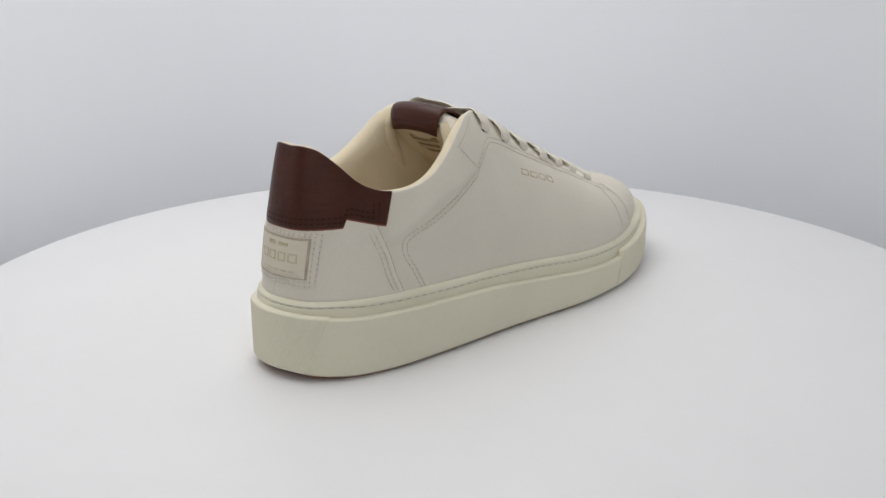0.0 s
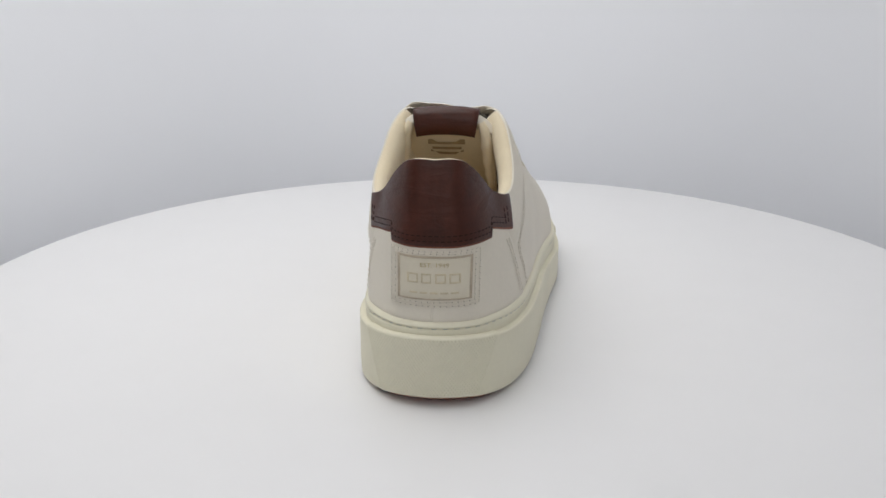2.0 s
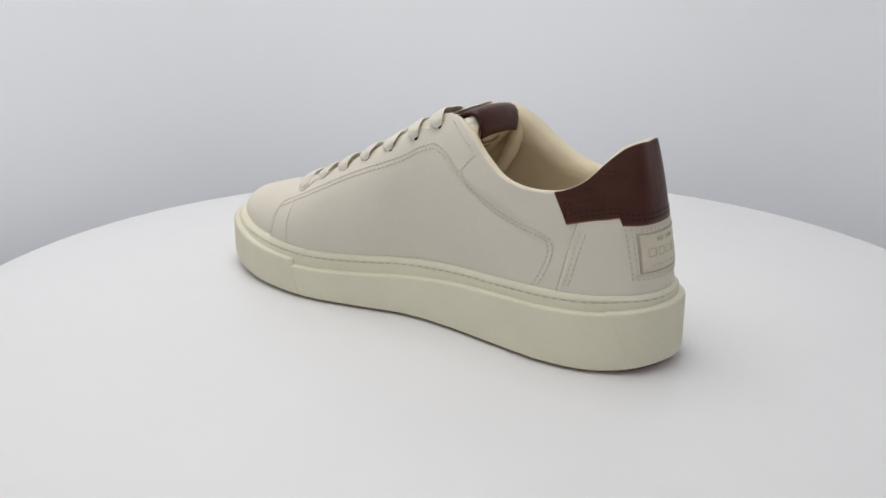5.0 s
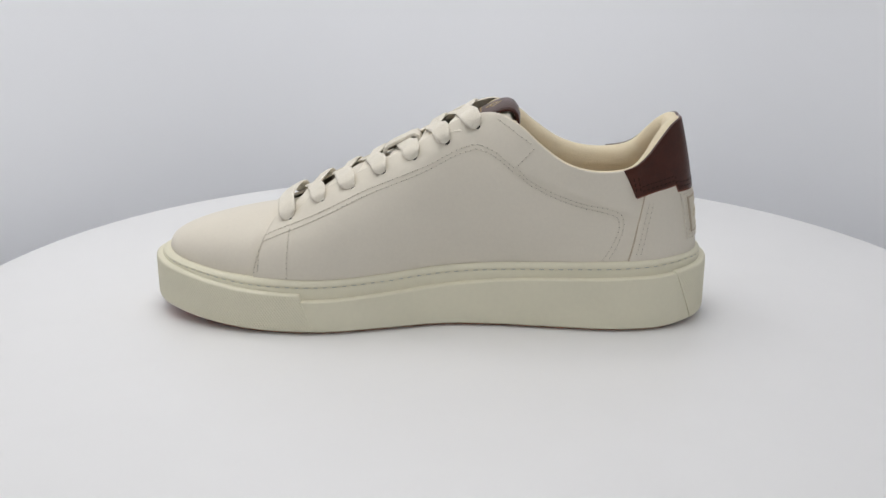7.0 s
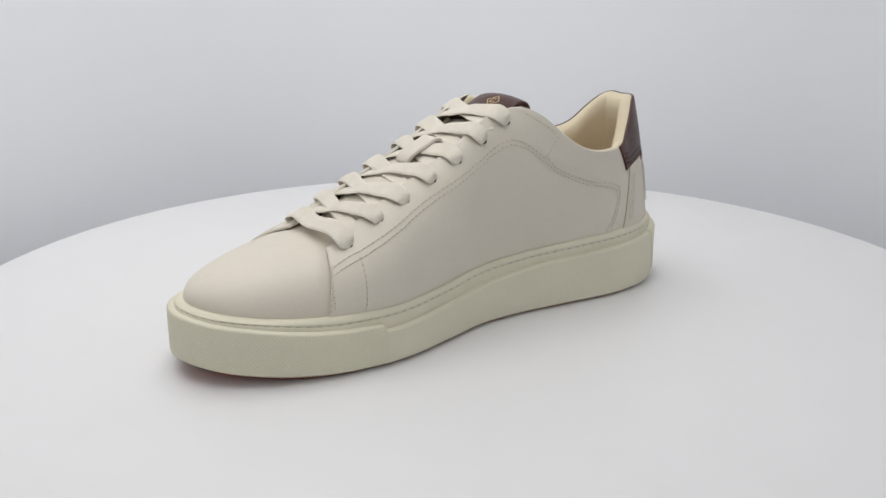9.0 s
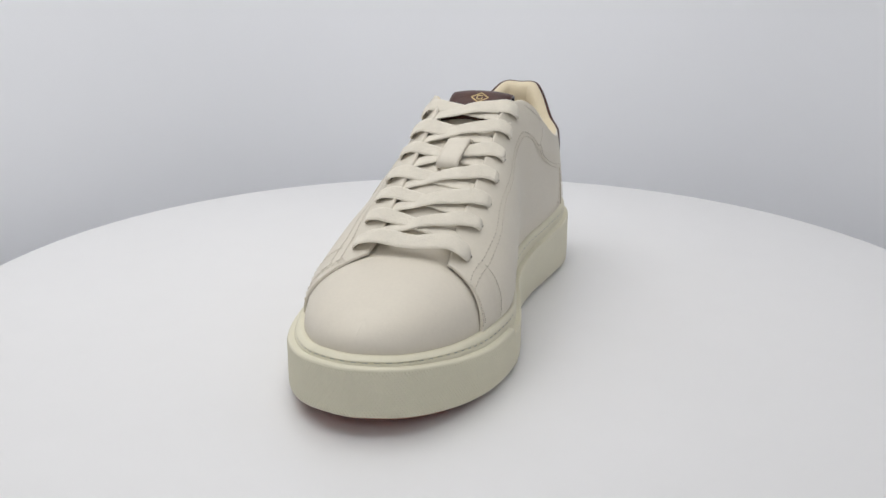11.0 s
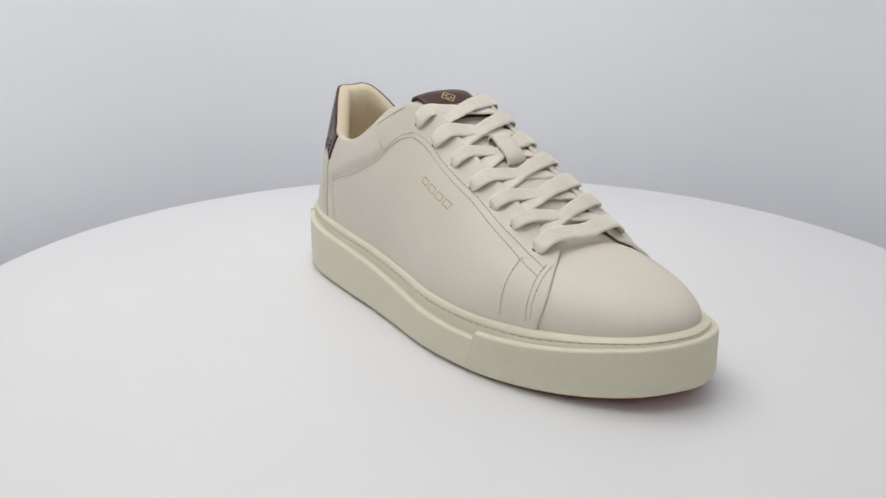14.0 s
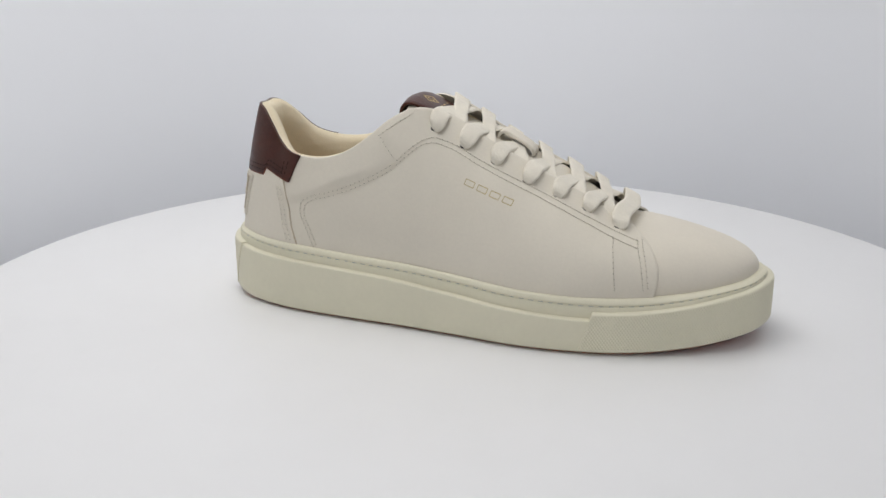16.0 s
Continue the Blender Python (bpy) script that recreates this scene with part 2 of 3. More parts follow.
SIDE = {s: side_ring(s) for s in (1, -1)}
FEATHER = {}
for s_ in (1, -1):
    idx = SIDE[s_]
    FEATHER[s_] = np.array([ring_point(i, -F_INSET - float(lip_in(RING[i, 0])), float(sole_top(RING[i, 0])) - 1.0) for i in idx])
SEAM_U = {1: 110.5, -1: 115.0}
SEAM_K = {s_: int(np.argmax(FEATHER[s_][:, 0] > SEAM_U[s_])) for s_ in (1, -1)}


def quarter_point(side, s, h):
    s, h = np.broadcast_arrays(np.asarray(s, float), np.asarray(h, float))
    k = s * SEAM_K[side]
    f = FEATHER[side]
    kk = np.arange(len(f))
    F = np.stack([np.interp(k, kk, f[:, c]) for c in range(3)], -1)
    wide = curve(T_S, T_W, s) - (1.8 * smooth(0.33, 0.45, s) * smooth(0.60, 0.54, s) if side > 0 else 0.0)
    T = np.stack([curve(T_S, T_U, s), VC + side * wide, curve(T_S, T_Z, s)], -1)
    if side > 0:
        m = curve([0, 0.2, 0.4, 0.6, 0.85, 1], [0.30, 0.25, 0.35, 0.6, 0.6, 0.6], s)
        swell = curve([0, 0.25, 0.4, 0.55, 0.8, 1], [0, 0.5, 3.0, 6.0, 6.0, 6.5], s)
    else:
        m = curve([0, 0.2, 0.4, 0.6, 0.85, 1], [0.30, 0.25, 0.25, 0.32, 0.35, 0.40], s)
        swell = curve([0, 0.25, 0.4, 0.55, 0.8, 1], [0, 0.5, 1.5, 2.5, 5.0, 7.5], s)
    a = (1 - m) * h + m * (1 - np.cos(h * math.pi / 2))
    b = (1 - m) * h + m * np.sin(h * math.pi / 2)
    out = swell * np.sin(math.pi * np.clip(h, 0, 1) ** 0.85)
    return np.stack([F[..., 0] + (T[..., 0] - F[..., 0]) * a, F[..., 1] + (T[..., 1] - F[..., 1]) * a + side * out, F[..., 2] + (T[..., 2] - F[..., 2]) * b], -1)


def quarter_normal(side, s, h):
    e = 0.004
    d1 = quarter_point(side, np.clip(s + e, 0, 1), h) - quarter_point(side, np.clip(s - e, 0, 1), h)
    d2 = quarter_point(side, s, np.clip(h + e, 0, 1)) - quarter_point(side, s, np.clip(h - e, 0, 1))
    n = unit(np.cross(d1, d2))
    return n * (-side)


def vamp_grid(tuck):
    """The toe's leather: a fan from the sole's edge up to the ridge; tuck: how far it dives under the quarters."""
    n, m = 90, 26
    rows = []
    for side in (-1, 1):
        f = FEATHER[side]
        k0 = int(np.argmax(f[:, 0] > 98))
        ks = np.linspace(k0, len(f) - 1, n)
        half = []
        for q, k in enumerate(ks):
            F = np.array([np.interp(k, np.arange(len(f)), f[:, c]) for c in range(3)])
            t = q / (n - 1)
            ru = 84 + (162 - 84) * (t ** 0.85)
            T = np.array([ru, VC - 1.0 * t, float(curve([80, 100, 116, 133, 146, 156, 163, 168], [66.5, 60.8, 58.3, 55.0, 51.6, 48.2, 44.2, 38], ru))])
            h = np.linspace(0, 1, m) * math.pi / 2
            under = tuck * float(smooth(117, 108, F[0]))
            ca, sa = np.cos(h) ** 0.92 * (1 - 0.07 * under * np.sin(h)), np.sin(h) ** 0.86 * (1 - 0.03 * under)
            p = np.stack([T[0] + (F[0] - T[0]) * ca ** 1.9, T[1] + (F[1] - T[1]) * ca, F[2] + (T[2] - F[2]) * sa], 1)
            half.append(p)
        rows.append(np.array(half))
    A, B = rows
    full = np.concatenate([A, B[:, ::-1][:, 1:]], axis=1)
    return full


VAMP = vamp_grid(0.0)
VAMP_SKIN = BVHTree.FromPolygons([tuple(p) for p in VAMP.reshape(-1, 3)], grid_faces(*VAMP.shape[:2]))


def puff(u, z):
    """The padded collar swells above its stitched line."""
    line = curve([-100, -86, -60, -28, -15], [60, 62, 73, 87, 100], u)
    return 1.5 * smooth(0, 7, z - line) * smooth(-100, -86, u) * smooth(-18, -34, u) * smooth(140, 104, z)


def quarter_grid(side, s, h, lift=0.0):
    S_, H_ = np.meshgrid(s, h, indexing="ij")
    return quarter_at(side, S_, H_, lift)


def quarter_at(side, S_, H_, lift=0.0):
    p, n = quarter_point(side, S_, H_), quarter_normal(side, S_, H_)
    n[S_ < 1e-6] = unit(n[S_ < 1e-6] * (1, 0, 1))
    # towards the front seam the quarter comes down onto the vamp
    for a, b in np.argwhere(S_ > 0.86):
        w = float(smooth(0.86, 1.0, S_[a, b]))
        ahead = 7.0 * w * math.sin(math.pi * H_[a, b]) if side < 0 else 1.0 * w
        hit, nrm, _, _ = VAMP_SKIN.find_nearest(Vector(p[a, b] + (ahead, 0, 0)))
        nrm = np.array(nrm)
        nrm = nrm if nrm @ n[a, b] > 0 else -nrm
        p[a, b] = p[a, b] * (1 - w) + (np.array(hit) + nrm * 0.45) * w
        n[a, b] = unit(n[a, b] * (1 - w) + nrm * w)
    u, z = p[..., 0], p[..., 2]
    wave = 0.4 * np.sin(u / 15.0 + z / 21.0 + side) * np.sin(z / 13.0 - u / 33.0 + 2 * side) + 0.2 * np.sin(u / 7.0 - z / 9.0)
    wave = wave * smooth(-95, -75, u) * smooth(105, 85, u) * smooth(0, 0.25, H_) * smooth(1.0, 0.8, H_)
    return p + n * (lift + wave + puff(u, z))[..., None], n


def height_to_h(side, s, z):
    hs = np.linspace(0, 1, 41)
    zs = quarter_point(side, np.full(41, s), hs)[:, 2]
    return float(np.interp(z, zs, hs))


SKIN = {}
for s_ in (1, -1):
    g, _ = quarter_grid(s_, np.linspace(0, 1, 160), np.linspace(0, 1, 40))
    SKIN[s_] = BVHTree.FromPolygons([tuple(p) for p in g.reshape(-1, 3)], grid_faces(160, 40))


def on_side(side, u, z):
    """The place and outward normal on the upper's side at (u, z)."""
    hit, nrm, _, _ = SKIN[side].ray_cast(Vector((u, side * 200.0, z)), Vector((0, -side, 0)))
    if hit is None:
        hit, nrm, _, _ = SKIN[side].find_nearest(Vector((u, VC + side * 32.0, z)))
    nrm = np.array(nrm)
    if nrm[1] * side < 0:
        nrm = -nrm
    return np.array(hit), nrm


def way(knots, step=1.0):
    """A smooth open way through knots of any dimension, at even steps."""
    k = np.array(knots, float)
    d = np.concatenate([[0], np.cumsum(np.linalg.norm(np.diff(k, axis=0), axis=1))])
    x = np.linspace(0, d[-1], max(8, int(d[-1] / 0.4)))
    fine = curve(d, k, x) if len(k) > 2 else np.stack([np.interp(x, d, k[:, c]) for c in range(k.shape[1])], 1)
    d = np.concatenate([[0], np.cumsum(np.linalg.norm(np.diff(fine, axis=0), axis=1))])
    x = np.arange(0, d[-1] + 1e-6, step)
    return np.stack([np.interp(x, d, fine[:, c]) for c in range(k.shape[1])], 1)


def stitch_pieces(points, normals, pitch=2.9, length=2.0, wide=0.5, lift=0.22, holes=None):
    """Short thread lengths along a way on a surface, and dark flecks for the needle holes' shade between them."""
    d = np.concatenate([[0], np.cumsum(np.linalg.norm(np.diff(points, axis=0), axis=1))])
    out = []
    x = 0.4
    while x + length < d[-1]:
        a, b = [np.array([np.interp(q, d, points[:, c]) for c in range(3)]) for q in (x, x + length)]
        n = unit(np.array([np.interp(x + length / 2, d, normals[:, c]) for c in range(3)]))
        t = unit(b - a)
        w = unit(np.cross(t, n))
        v = []
        for q, dn in ((0, -0.25), (0.22, 1), (0.78, 1), (1, -0.25)):
            c = a + (b - a) * q + n * (lift * dn + 0.02)
            v += [c - w * wide * 0.5 - n * 0.12, c + n * lift * 0.8, c + w * wide * 0.5 - n * 0.12]
        f = []
        for i in range(3):
            for j in range(2):
                f.append((i * 3 + j, i * 3 + 3 + j, i * 3 + 4 + j, i * 3 + 1 + j))
        out.append((v, f))
        if holes is not None:
            # a flat dark fleck paints the shade in each needle hole
            c = b + t * (pitch - length) * 0.5 + n * 0.09
            r_ = 0.34
            holes.append(([c - t * r_, c - w * 0.26, c + t * r_, c + w * 0.26], [(0, 1, 2, 3)]))
        x += pitch
    return out


def side_stitch(side, knots, lift=0.0, **kw):
    w = way(knots, 1.0)
    q = [on_side(side, u, z) for u, z in w]
    p, n = np.array([a for a, _ in q]), np.array([b for _, b in q])
    return stitch_pieces(p + n * lift, n, **kw)


# ---------------------------------------------------------------- the shoe
def sole_parts(shoe):
    # sidewall with its ledge, the stitched lip above and the groove between
    rows = []
    for i in range(NP):
        u = RING[i, 0]
        zb, zl, zt, e = float(sole_bottom(u)), float(sole_ledge(u)), float(sole_top(u)), float(lip_in(u))
        k = float(bead(u))
        sec = [(-14, zb + 1.4), (-4.0, zb + 1.2), (-2.6, zb + 0.9), (-2.0, zb + 1.6)]
        sec += [(sole_wall(i, z), z) for z in np.linspace(zb + 2.4, zl - 1.2, 6)]
        sec += [(0.1, zl - 0.8), (-0.05, zl - 0.3), (-0.5, zl), (-1.6, zl + 0.03), (-2.6, zl + 0.1), (-3.0, zl + 0.4), (-2.95, zl + 1.0), (-2.75 - 0.1 * e, zt - 5.0 * k), (-2.65 - 0.25 * e, zt - 4.5 * k),
                (-2.9 - 0.3 * e, zt - 4.15 * k), (-3.0 - 0.35 * e, zt - 3.85 * k), (-2.5 - 0.4 * e, zt - 3.5 * k), (-2.25 - 0.45 * e, zt - 3.1 * k), (-2.3 - 0.55 * e, zt - 2.2 * k),
                (-2.55 - 0.7 * e, zt - 1.1), (-2.95 - 0.85 * e, zt - 0.4), (-3.7 - e, zt - 0.1), (-5.2 - e, zt - 0.1), (-9 - e, zt - 1)]
        rows.append([ring_point(i, n, z) for n, z in sec])
    cup = grid_part("sidewall", np.array(rows), RUBBER, shoe, wrap_n=True, sharp=50, label="cream rubber cupsole wall with a stitched lip")
    # tread under the wall
    v, f = [], []
    for i in range(0, NP, 3):
        zb = float(sole_bottom(RING[i, 0]))
        v += [ring_point(i, -3.4, zb + 1.3), ring_point(i, -3.8, zb + 0.1), ring_point(i, -12, zb)]
    m = NP // 3
    f = grid_faces(m, 3, wrap_n=True)
    # close across the width, matching points on both sides
    mid = [3 * k + 2 for k in range(m)]
    tk = TOE // 3
    outer, inner = mid[0:tk + 1], [mid[(-k) % m] for k in range(0, m - tk + 1)]
    n = min(len(outer), len(inner))
    outer = [outer[round(k * (len(outer) - 1) / (n - 1))] for k in range(n)]
    inner = [inner[round(k * (len(inner) - 1) / (n - 1))] for k in range(n)]
    for k in range(n - 1):
        q = []
        for x in (outer[k], outer[k + 1], inner[k + 1], inner[k]):
            if x not in q:
                q.append(x)
        if len(q) > 2:
            f.append(tuple(q))
    joined("tread", [(v, f)], TREAD, shoe, "red-brown rubber tread under the sole")
    # stitches in the lip's groove, all the way round
    ii = list(range(NP)) + [0]
    p = np.array([ring_point(i, -2.95 - 0.35 * float(lip_in(RING[i, 0])), float(sole_top(RING[i, 0])) - 3.95 * float(bead(RING[i, 0]))) for i in ii])
    nn = np.array([(OUT[i, 0], OUT[i, 1], 0) for i in ii])
    o = joined("sole_stitching", stitch_pieces(p, nn, pitch=5.2, length=2.7, wide=0.42, lift=0.2), THREAD_BLUE, shoe, "blue-grey thread in the lip's groove")
    tagged(o, kind="stuff")

    # raised panels with a fine grain of bumps at the toe and the heel
    def bump_panel(name, first, last, slant, top_lift, label):
        n = last - first
        arc_step = np.linalg.norm(RING[1] - RING[0])
        cols, rws = int(n * arc_step / 0.28), 84
        C, R_ = np.meshgrid(np.arange(cols + 1), np.arange(rws + 3), indexing="ij")
        e = np.clip((R_ - 1) / rws, 0, 1)
        edge = slant * (1 - e) / arc_step
        x = first + edge + (n - 2 * edge) * C / cols
        i0 = np.floor(x).astype(int)
        w = (x - i0)[..., None]
        ring = RING[i0 % NP] * (1 - w) + RING[(i0 + 1) % NP] * w
        out = OUT[i0 % NP] * (1 - w) + OUT[(i0 + 1) % NP] * w
        zb, zl = sole_bottom(ring[..., 0]), sole_ledge(ring[..., 0]) + top_lift
        z = zb + 2.6 + (zl - zb - 2.6) * e
        arc = x * arc_step
        ca, cz = np.cos(2 * math.pi * arc / 1.65), np.cos(2 * math.pi * z / 2.3)
        g = np.maximum((0.5 + 0.5 * ca) * (0.5 + 0.5 * cz), (0.5 - 0.5 * ca) * (0.5 - 0.5 * cz))
        border = (R_ > 0) & (R_ < rws + 2) & (C > 0) & (C < cols)
        inside = (np.minimum(C, cols - C) * 0.28 > 1.0) & (zl - z > 1.2) & (z - zb > 3.4)
        base = -1.1 * np.clip(1 - (z - zb) / 4.5, 0, 1) ** 2 - 0.75 * np.clip(1 - (zl - z) / 2.2, 0, 1) ** 2 + 0.1
        lift = np.where(border, 0.2 + np.where(inside, 0.40 * g, 0.35), -2.6)
        q = ring + out * (base + lift)[..., None]
        P = np.stack([q[..., 0], q[..., 1], z + 0.3 * (R_ == rws + 2)], -1)
        return grid_part(name, P, RUBBER, cup, label=label, sharp=80)

    k_out = int(np.argmin(np.abs(RING[:TOE, 0] - 86)))
    k_in = TOE + int(np.argmin(np.abs(RING[TOE:, 0] - 86)))
    bump_panel("toe_panel", k_out, k_in, -7.0, 3.6, "cream rubber toe panel with a fine grain of bumps")
    h_out = int(np.argmin(np.abs(RING[:TOE // 2, 1] + 24)))
    h_in = NP - int(np.argmin(np.abs(RING[::-1][:TOE // 2, 1] - 37)))
    bump_panel("heel_panel", h_in - NP - 1, h_out + 2, 13.0, 0.7, "cream rubber heel panel with a fine grain of bumps")
    return cup


def vamp_part(shoe):
    return grid_part("vamp", vamp_grid(1.0), LEATHER2, shoe, sharp=80, label="smooth cream leather toe")


def counter_front(side, z):
    """Where the heel counter's front edge runs."""
    return np.interp(z, [32, 40, 49, 59, 71, 80], [-90.5, -92.6, -94.8, -96.6, -99.0, -100.5] if side > 0 else [-84.0, -86.9, -90.1, -91.9, -95.5, -97.5])


def quarter_parts(shoe):
    out = {}
    for side, word in ((1, "inner"), (-1, "outer")):
        p, n = quarter_grid(side, np.linspace(0, 1, 150), np.linspace(0, 1, 44), 0.0)
        q = shell_part("quarter", p, n, 1.1, LEATHER, shoe, under=0.3, sharp=60,
                       label="cream leather quarter on the %s side with stitched seams" % word)
        out[side] = q
        # counter at the heel, a second layer up to an upright seam
        hs = np.linspace(0, 0.80, 26)
        fronts = []
        for h_ in hs:
            lo, hi = 0.1, 0.35
            for _ in range(14):
                mid_ = (lo + hi) / 2
                q_ = quarter_point(side, mid_, h_)
                lo, hi = (mid_, hi) if q_[0] < float(counter_front(side, q_[2])) else (lo, mid_)
            fronts.append(lo)
        S_ = np.linspace(0, 1, 40)[:, None] * np.array(fronts)[None, :]
        p, n = quarter_at(side, S_, np.tile(hs, (40, 1)), 0.9)
        counter = shell_part("heel_counter", p, n, 0.9, LEATHER, shoe, under=0.4, sharp=60, label="cream leather heel counter")
        rim = np.stack([p[-1] + n[-1] * k_ + np.array([du_, 0, 0]) for k_, du_ in ((0.75, 0.1), (0.72, 0.55), (0.35, 0.85), (-0.6, 0.9))], 1)
        grid_part("counter_edge", rim, LABEL_EDGE, counter, label="tan cut edge of the counter")
        # seams in thread
        L = 1.25
        if side > 0:
            eyestay = [(106.4, 50.6), (90.4, 57.6), (78.6, 63), (47.3, 78), (15.2, 91.2), (-4.1, 100.6), (-10.1, 102), (-16, 100.3), (-30, 90.6)]
            collar = [[(-31, 91.5), (-36.7, 85.2), (-48.3, 78.7), (-65.2, 72.4), (-82, 68.6), (-87, 66), (-88.5, 61), (-86.5, 51), (-80.5, 39)],
                      [(-30.9, 89.2), (-36.7, 83), (-48.3, 76.3), (-65.2, 70.1), (-80, 66.6), (-84.6, 64.6), (-86, 60.5), (-83.9, 51), (-77.5, 39)]]
            fronts = [[(106.6, 51), (107.8, 43), (108.9, 31.6)], [(108.9, 50.5), (110, 43), (111.2, 31.6)]]
            single = [[(90.7, 56.5), (91.8, 43), (92.7, 31)], [(-30, 90.4), (-35.5, 96.5), (-41.4, 102.5)]]
        else:
            eyestay = [(105.3, 54.3), (91.8, 59.4), (81.1, 64.2), (65.7, 71.3), (50, 78), (34.5, 84.8), (18.5, 92), (-0.9, 101.2), (-8.6, 103), (-12.9, 102.2), (-20, 97.2), (-26.9, 90.8)]
            collar = [[(-27.5, 90), (-40.2, 82.6), (-53.6, 75.9), (-67.3, 70.6), (-78, 67.6), (-83, 64.5), (-84, 58.5), (-80.5, 50.5), (-74.5, 38)],
                      [(-26.8, 87.6), (-40, 80), (-53, 73.6), (-67, 68.3), (-76.5, 65.4), (-80.6, 62.6), (-81.4, 58), (-78, 50.5), (-72, 38)]]
            fronts = [[(103.5, 56), (107.4, 46), (110.2, 33)], [(106, 56), (109.9, 46), (112.6, 33)]]
            single = [[(91.7, 58), (94, 46), (96.2, 33)], [(-27.6, 92), (-32, 97.3), (-36.8, 103)]]
        st, pricks = [], []
        for k in (0, 1):
            st += side_stitch(side, [(u, z - 2.4 * k) for u, z in eyestay], L, holes=pricks)
            st += side_stitch(side, collar[k], L, holes=pricks)
            st += side_stitch(side, fronts[k], L, holes=pricks)
        for q_ in single:
            st += side_stitch(side, q_, L, holes=pricks)
        st += side_stitch(side, [(-20, 115.5), (-27, 111), (-34, 106), (-39, 102.5)], L, holes=pricks)
        o = joined("stitching", st, THREAD, q, "double rows of pale thread")
        tagged(o, kind="stuff")
        st = []
        for k in (0, 1):
            st += side_stitch(side, [(float(counter_front(side, z)) - 2.6 - 2.4 * k, z) for z in (71, 65, 59, 50, 41)], 2.1, holes=pricks)
        tagged(joined("counter_stitching", st, THREAD, q, "two upright rows of pale thread"), kind="stuff")
        tagged(joined("needle_hole_shade", pricks, PRICK_SHADE, q, "small dark flecks for the shade in needle holes along the seams"), kind="stuff")
    return out


def lining_part(shoe):
    """Padded collar lining: rolls over the top edge and goes down inside; then the insole."""
    s = np.linspace(0, 0.80, 90)
    rows = []
    for side in (-1, 1):
        half = []
        for a in s:
            top = quarter_grid(side, np.array([a]), np.array([1.0]), 0.0)[0][0, 0]
            e = 0.01
            t = unit(quarter_point(side, min(a + e, 0.85), 1.0) - quarter_point(side, max(a - e, 0), 1.0))
            inw = unit(np.array([-90.0 if top[0] < -90 else top[0], VC, 0]) - np.array([top[0], top[1], 0]))
            inw = unit(inw - t * (inw @ t))
            if inw[1] * side > 0 and abs(top[1] - VC) > 5:
                inw[1] *= -1
            low = quarter_point(side, a, 0.06) + np.array([0, 0, 4.0])
            low = low + unit(np.array([min(max(low[0], -85), 80), VC, low[2]]) - low) * 9.0
            pad = 1.0 - 0.5 * smooth(0.46, 0.55, a)
            pts = [top + inw * 0.5 - (0, 0, 1.0), top + inw * 1.1 + np.array((0, 0, 0.3)), top + inw * 2.6 * pad + np.array((0, 0, 0.6)), top + inw * 4.6 * pad + np.array((0, 0, -0.6)),
                   top + inw * 6.2 * pad + np.array((0, 0, -3.4)), top + inw * 6.8 * pad + np.array((0, 0, -10.0))]
            back_ = 1.0 - 0.35 * float(smooth(0.20, 0.25, a)) - 0.25 * float(smooth(0.46, 0.55, a))
            pts[0] = pts[0] - inw * 1.7 * back_ + np.array((0, 0, 0.3 * back_))
            pts[1] = pts[1] - inw * 1.9 * back_ + np.array((0, 0, 0.25 * back_))
            pts[2] = pts[2] - inw * 1.2 * back_ + np.array((0, 0, 0.1 * back_))
            pts[3] = pts[3] - np.array((0, 0, 0.3 * back_))
            sink = 6.0 * float(smooth(0.525, 0.58, a))
            pts = [q - np.array([0, 0, sink]) for q in pts]
            start = pts[-1]
            for k in np.linspace(0.15, 1, 8):
                pts.append(start + (low - start) * k + inw * (-2.5 * math.sin(math.pi * k)))
            half.append(pts)
        rows.append(np.array(half))
    full = np.concatenate([rows[0][::-1], rows[1][1:]], axis=0)
    lin = grid_part("lining", full, LINING, shoe, sharp=80, label="padded pale yellow textile collar lining")
    # thinner lining inside the front half
    for side in (1, -1):
        S_, H_ = np.meshgrid(np.linspace(0.74, 0.84, 12), np.linspace(0.05, 0.985, 18), indexing="ij")
        p, nn = quarter_point(side, S_, H_), quarter_normal(side, S_, H_)
        grid_part("inner_lining", p - nn * (2.4 + 2.0 * (1 - H_))[..., None], LINING, lin, sharp=80)
    # insole
    n = 60
    P = np.zeros((n, 13, 3))
    for i, u in enumerate(np.linspace(-126, 120, n)):
        left = min(40.0, float(np.interp(u, [-130, -126, -110, -88, 10, 95, 125], [6, 14, 28, 32, 28, 36, 24])))
        right = float(np.interp(u, [-130, -126, -110, -56, 44, 95, 125], [4, -3, -17, -31, -40, -36, -24]))
        for j, w in enumerate(np.linspace(0, 1, 13)):
            P[i, j] = (u, right + (left - right) * w, float(np.interp(u, [-130, 0, 120], [46, 42, 38])) + 6 * (2 * w - 1) ** 4)
    shell_part("insole", P, np.tile(np.array([0, 0, 1.0]), (n, 13, 1)), 2.0, INSOLE, shoe, under=3, label="tan textile insole")
    return lin


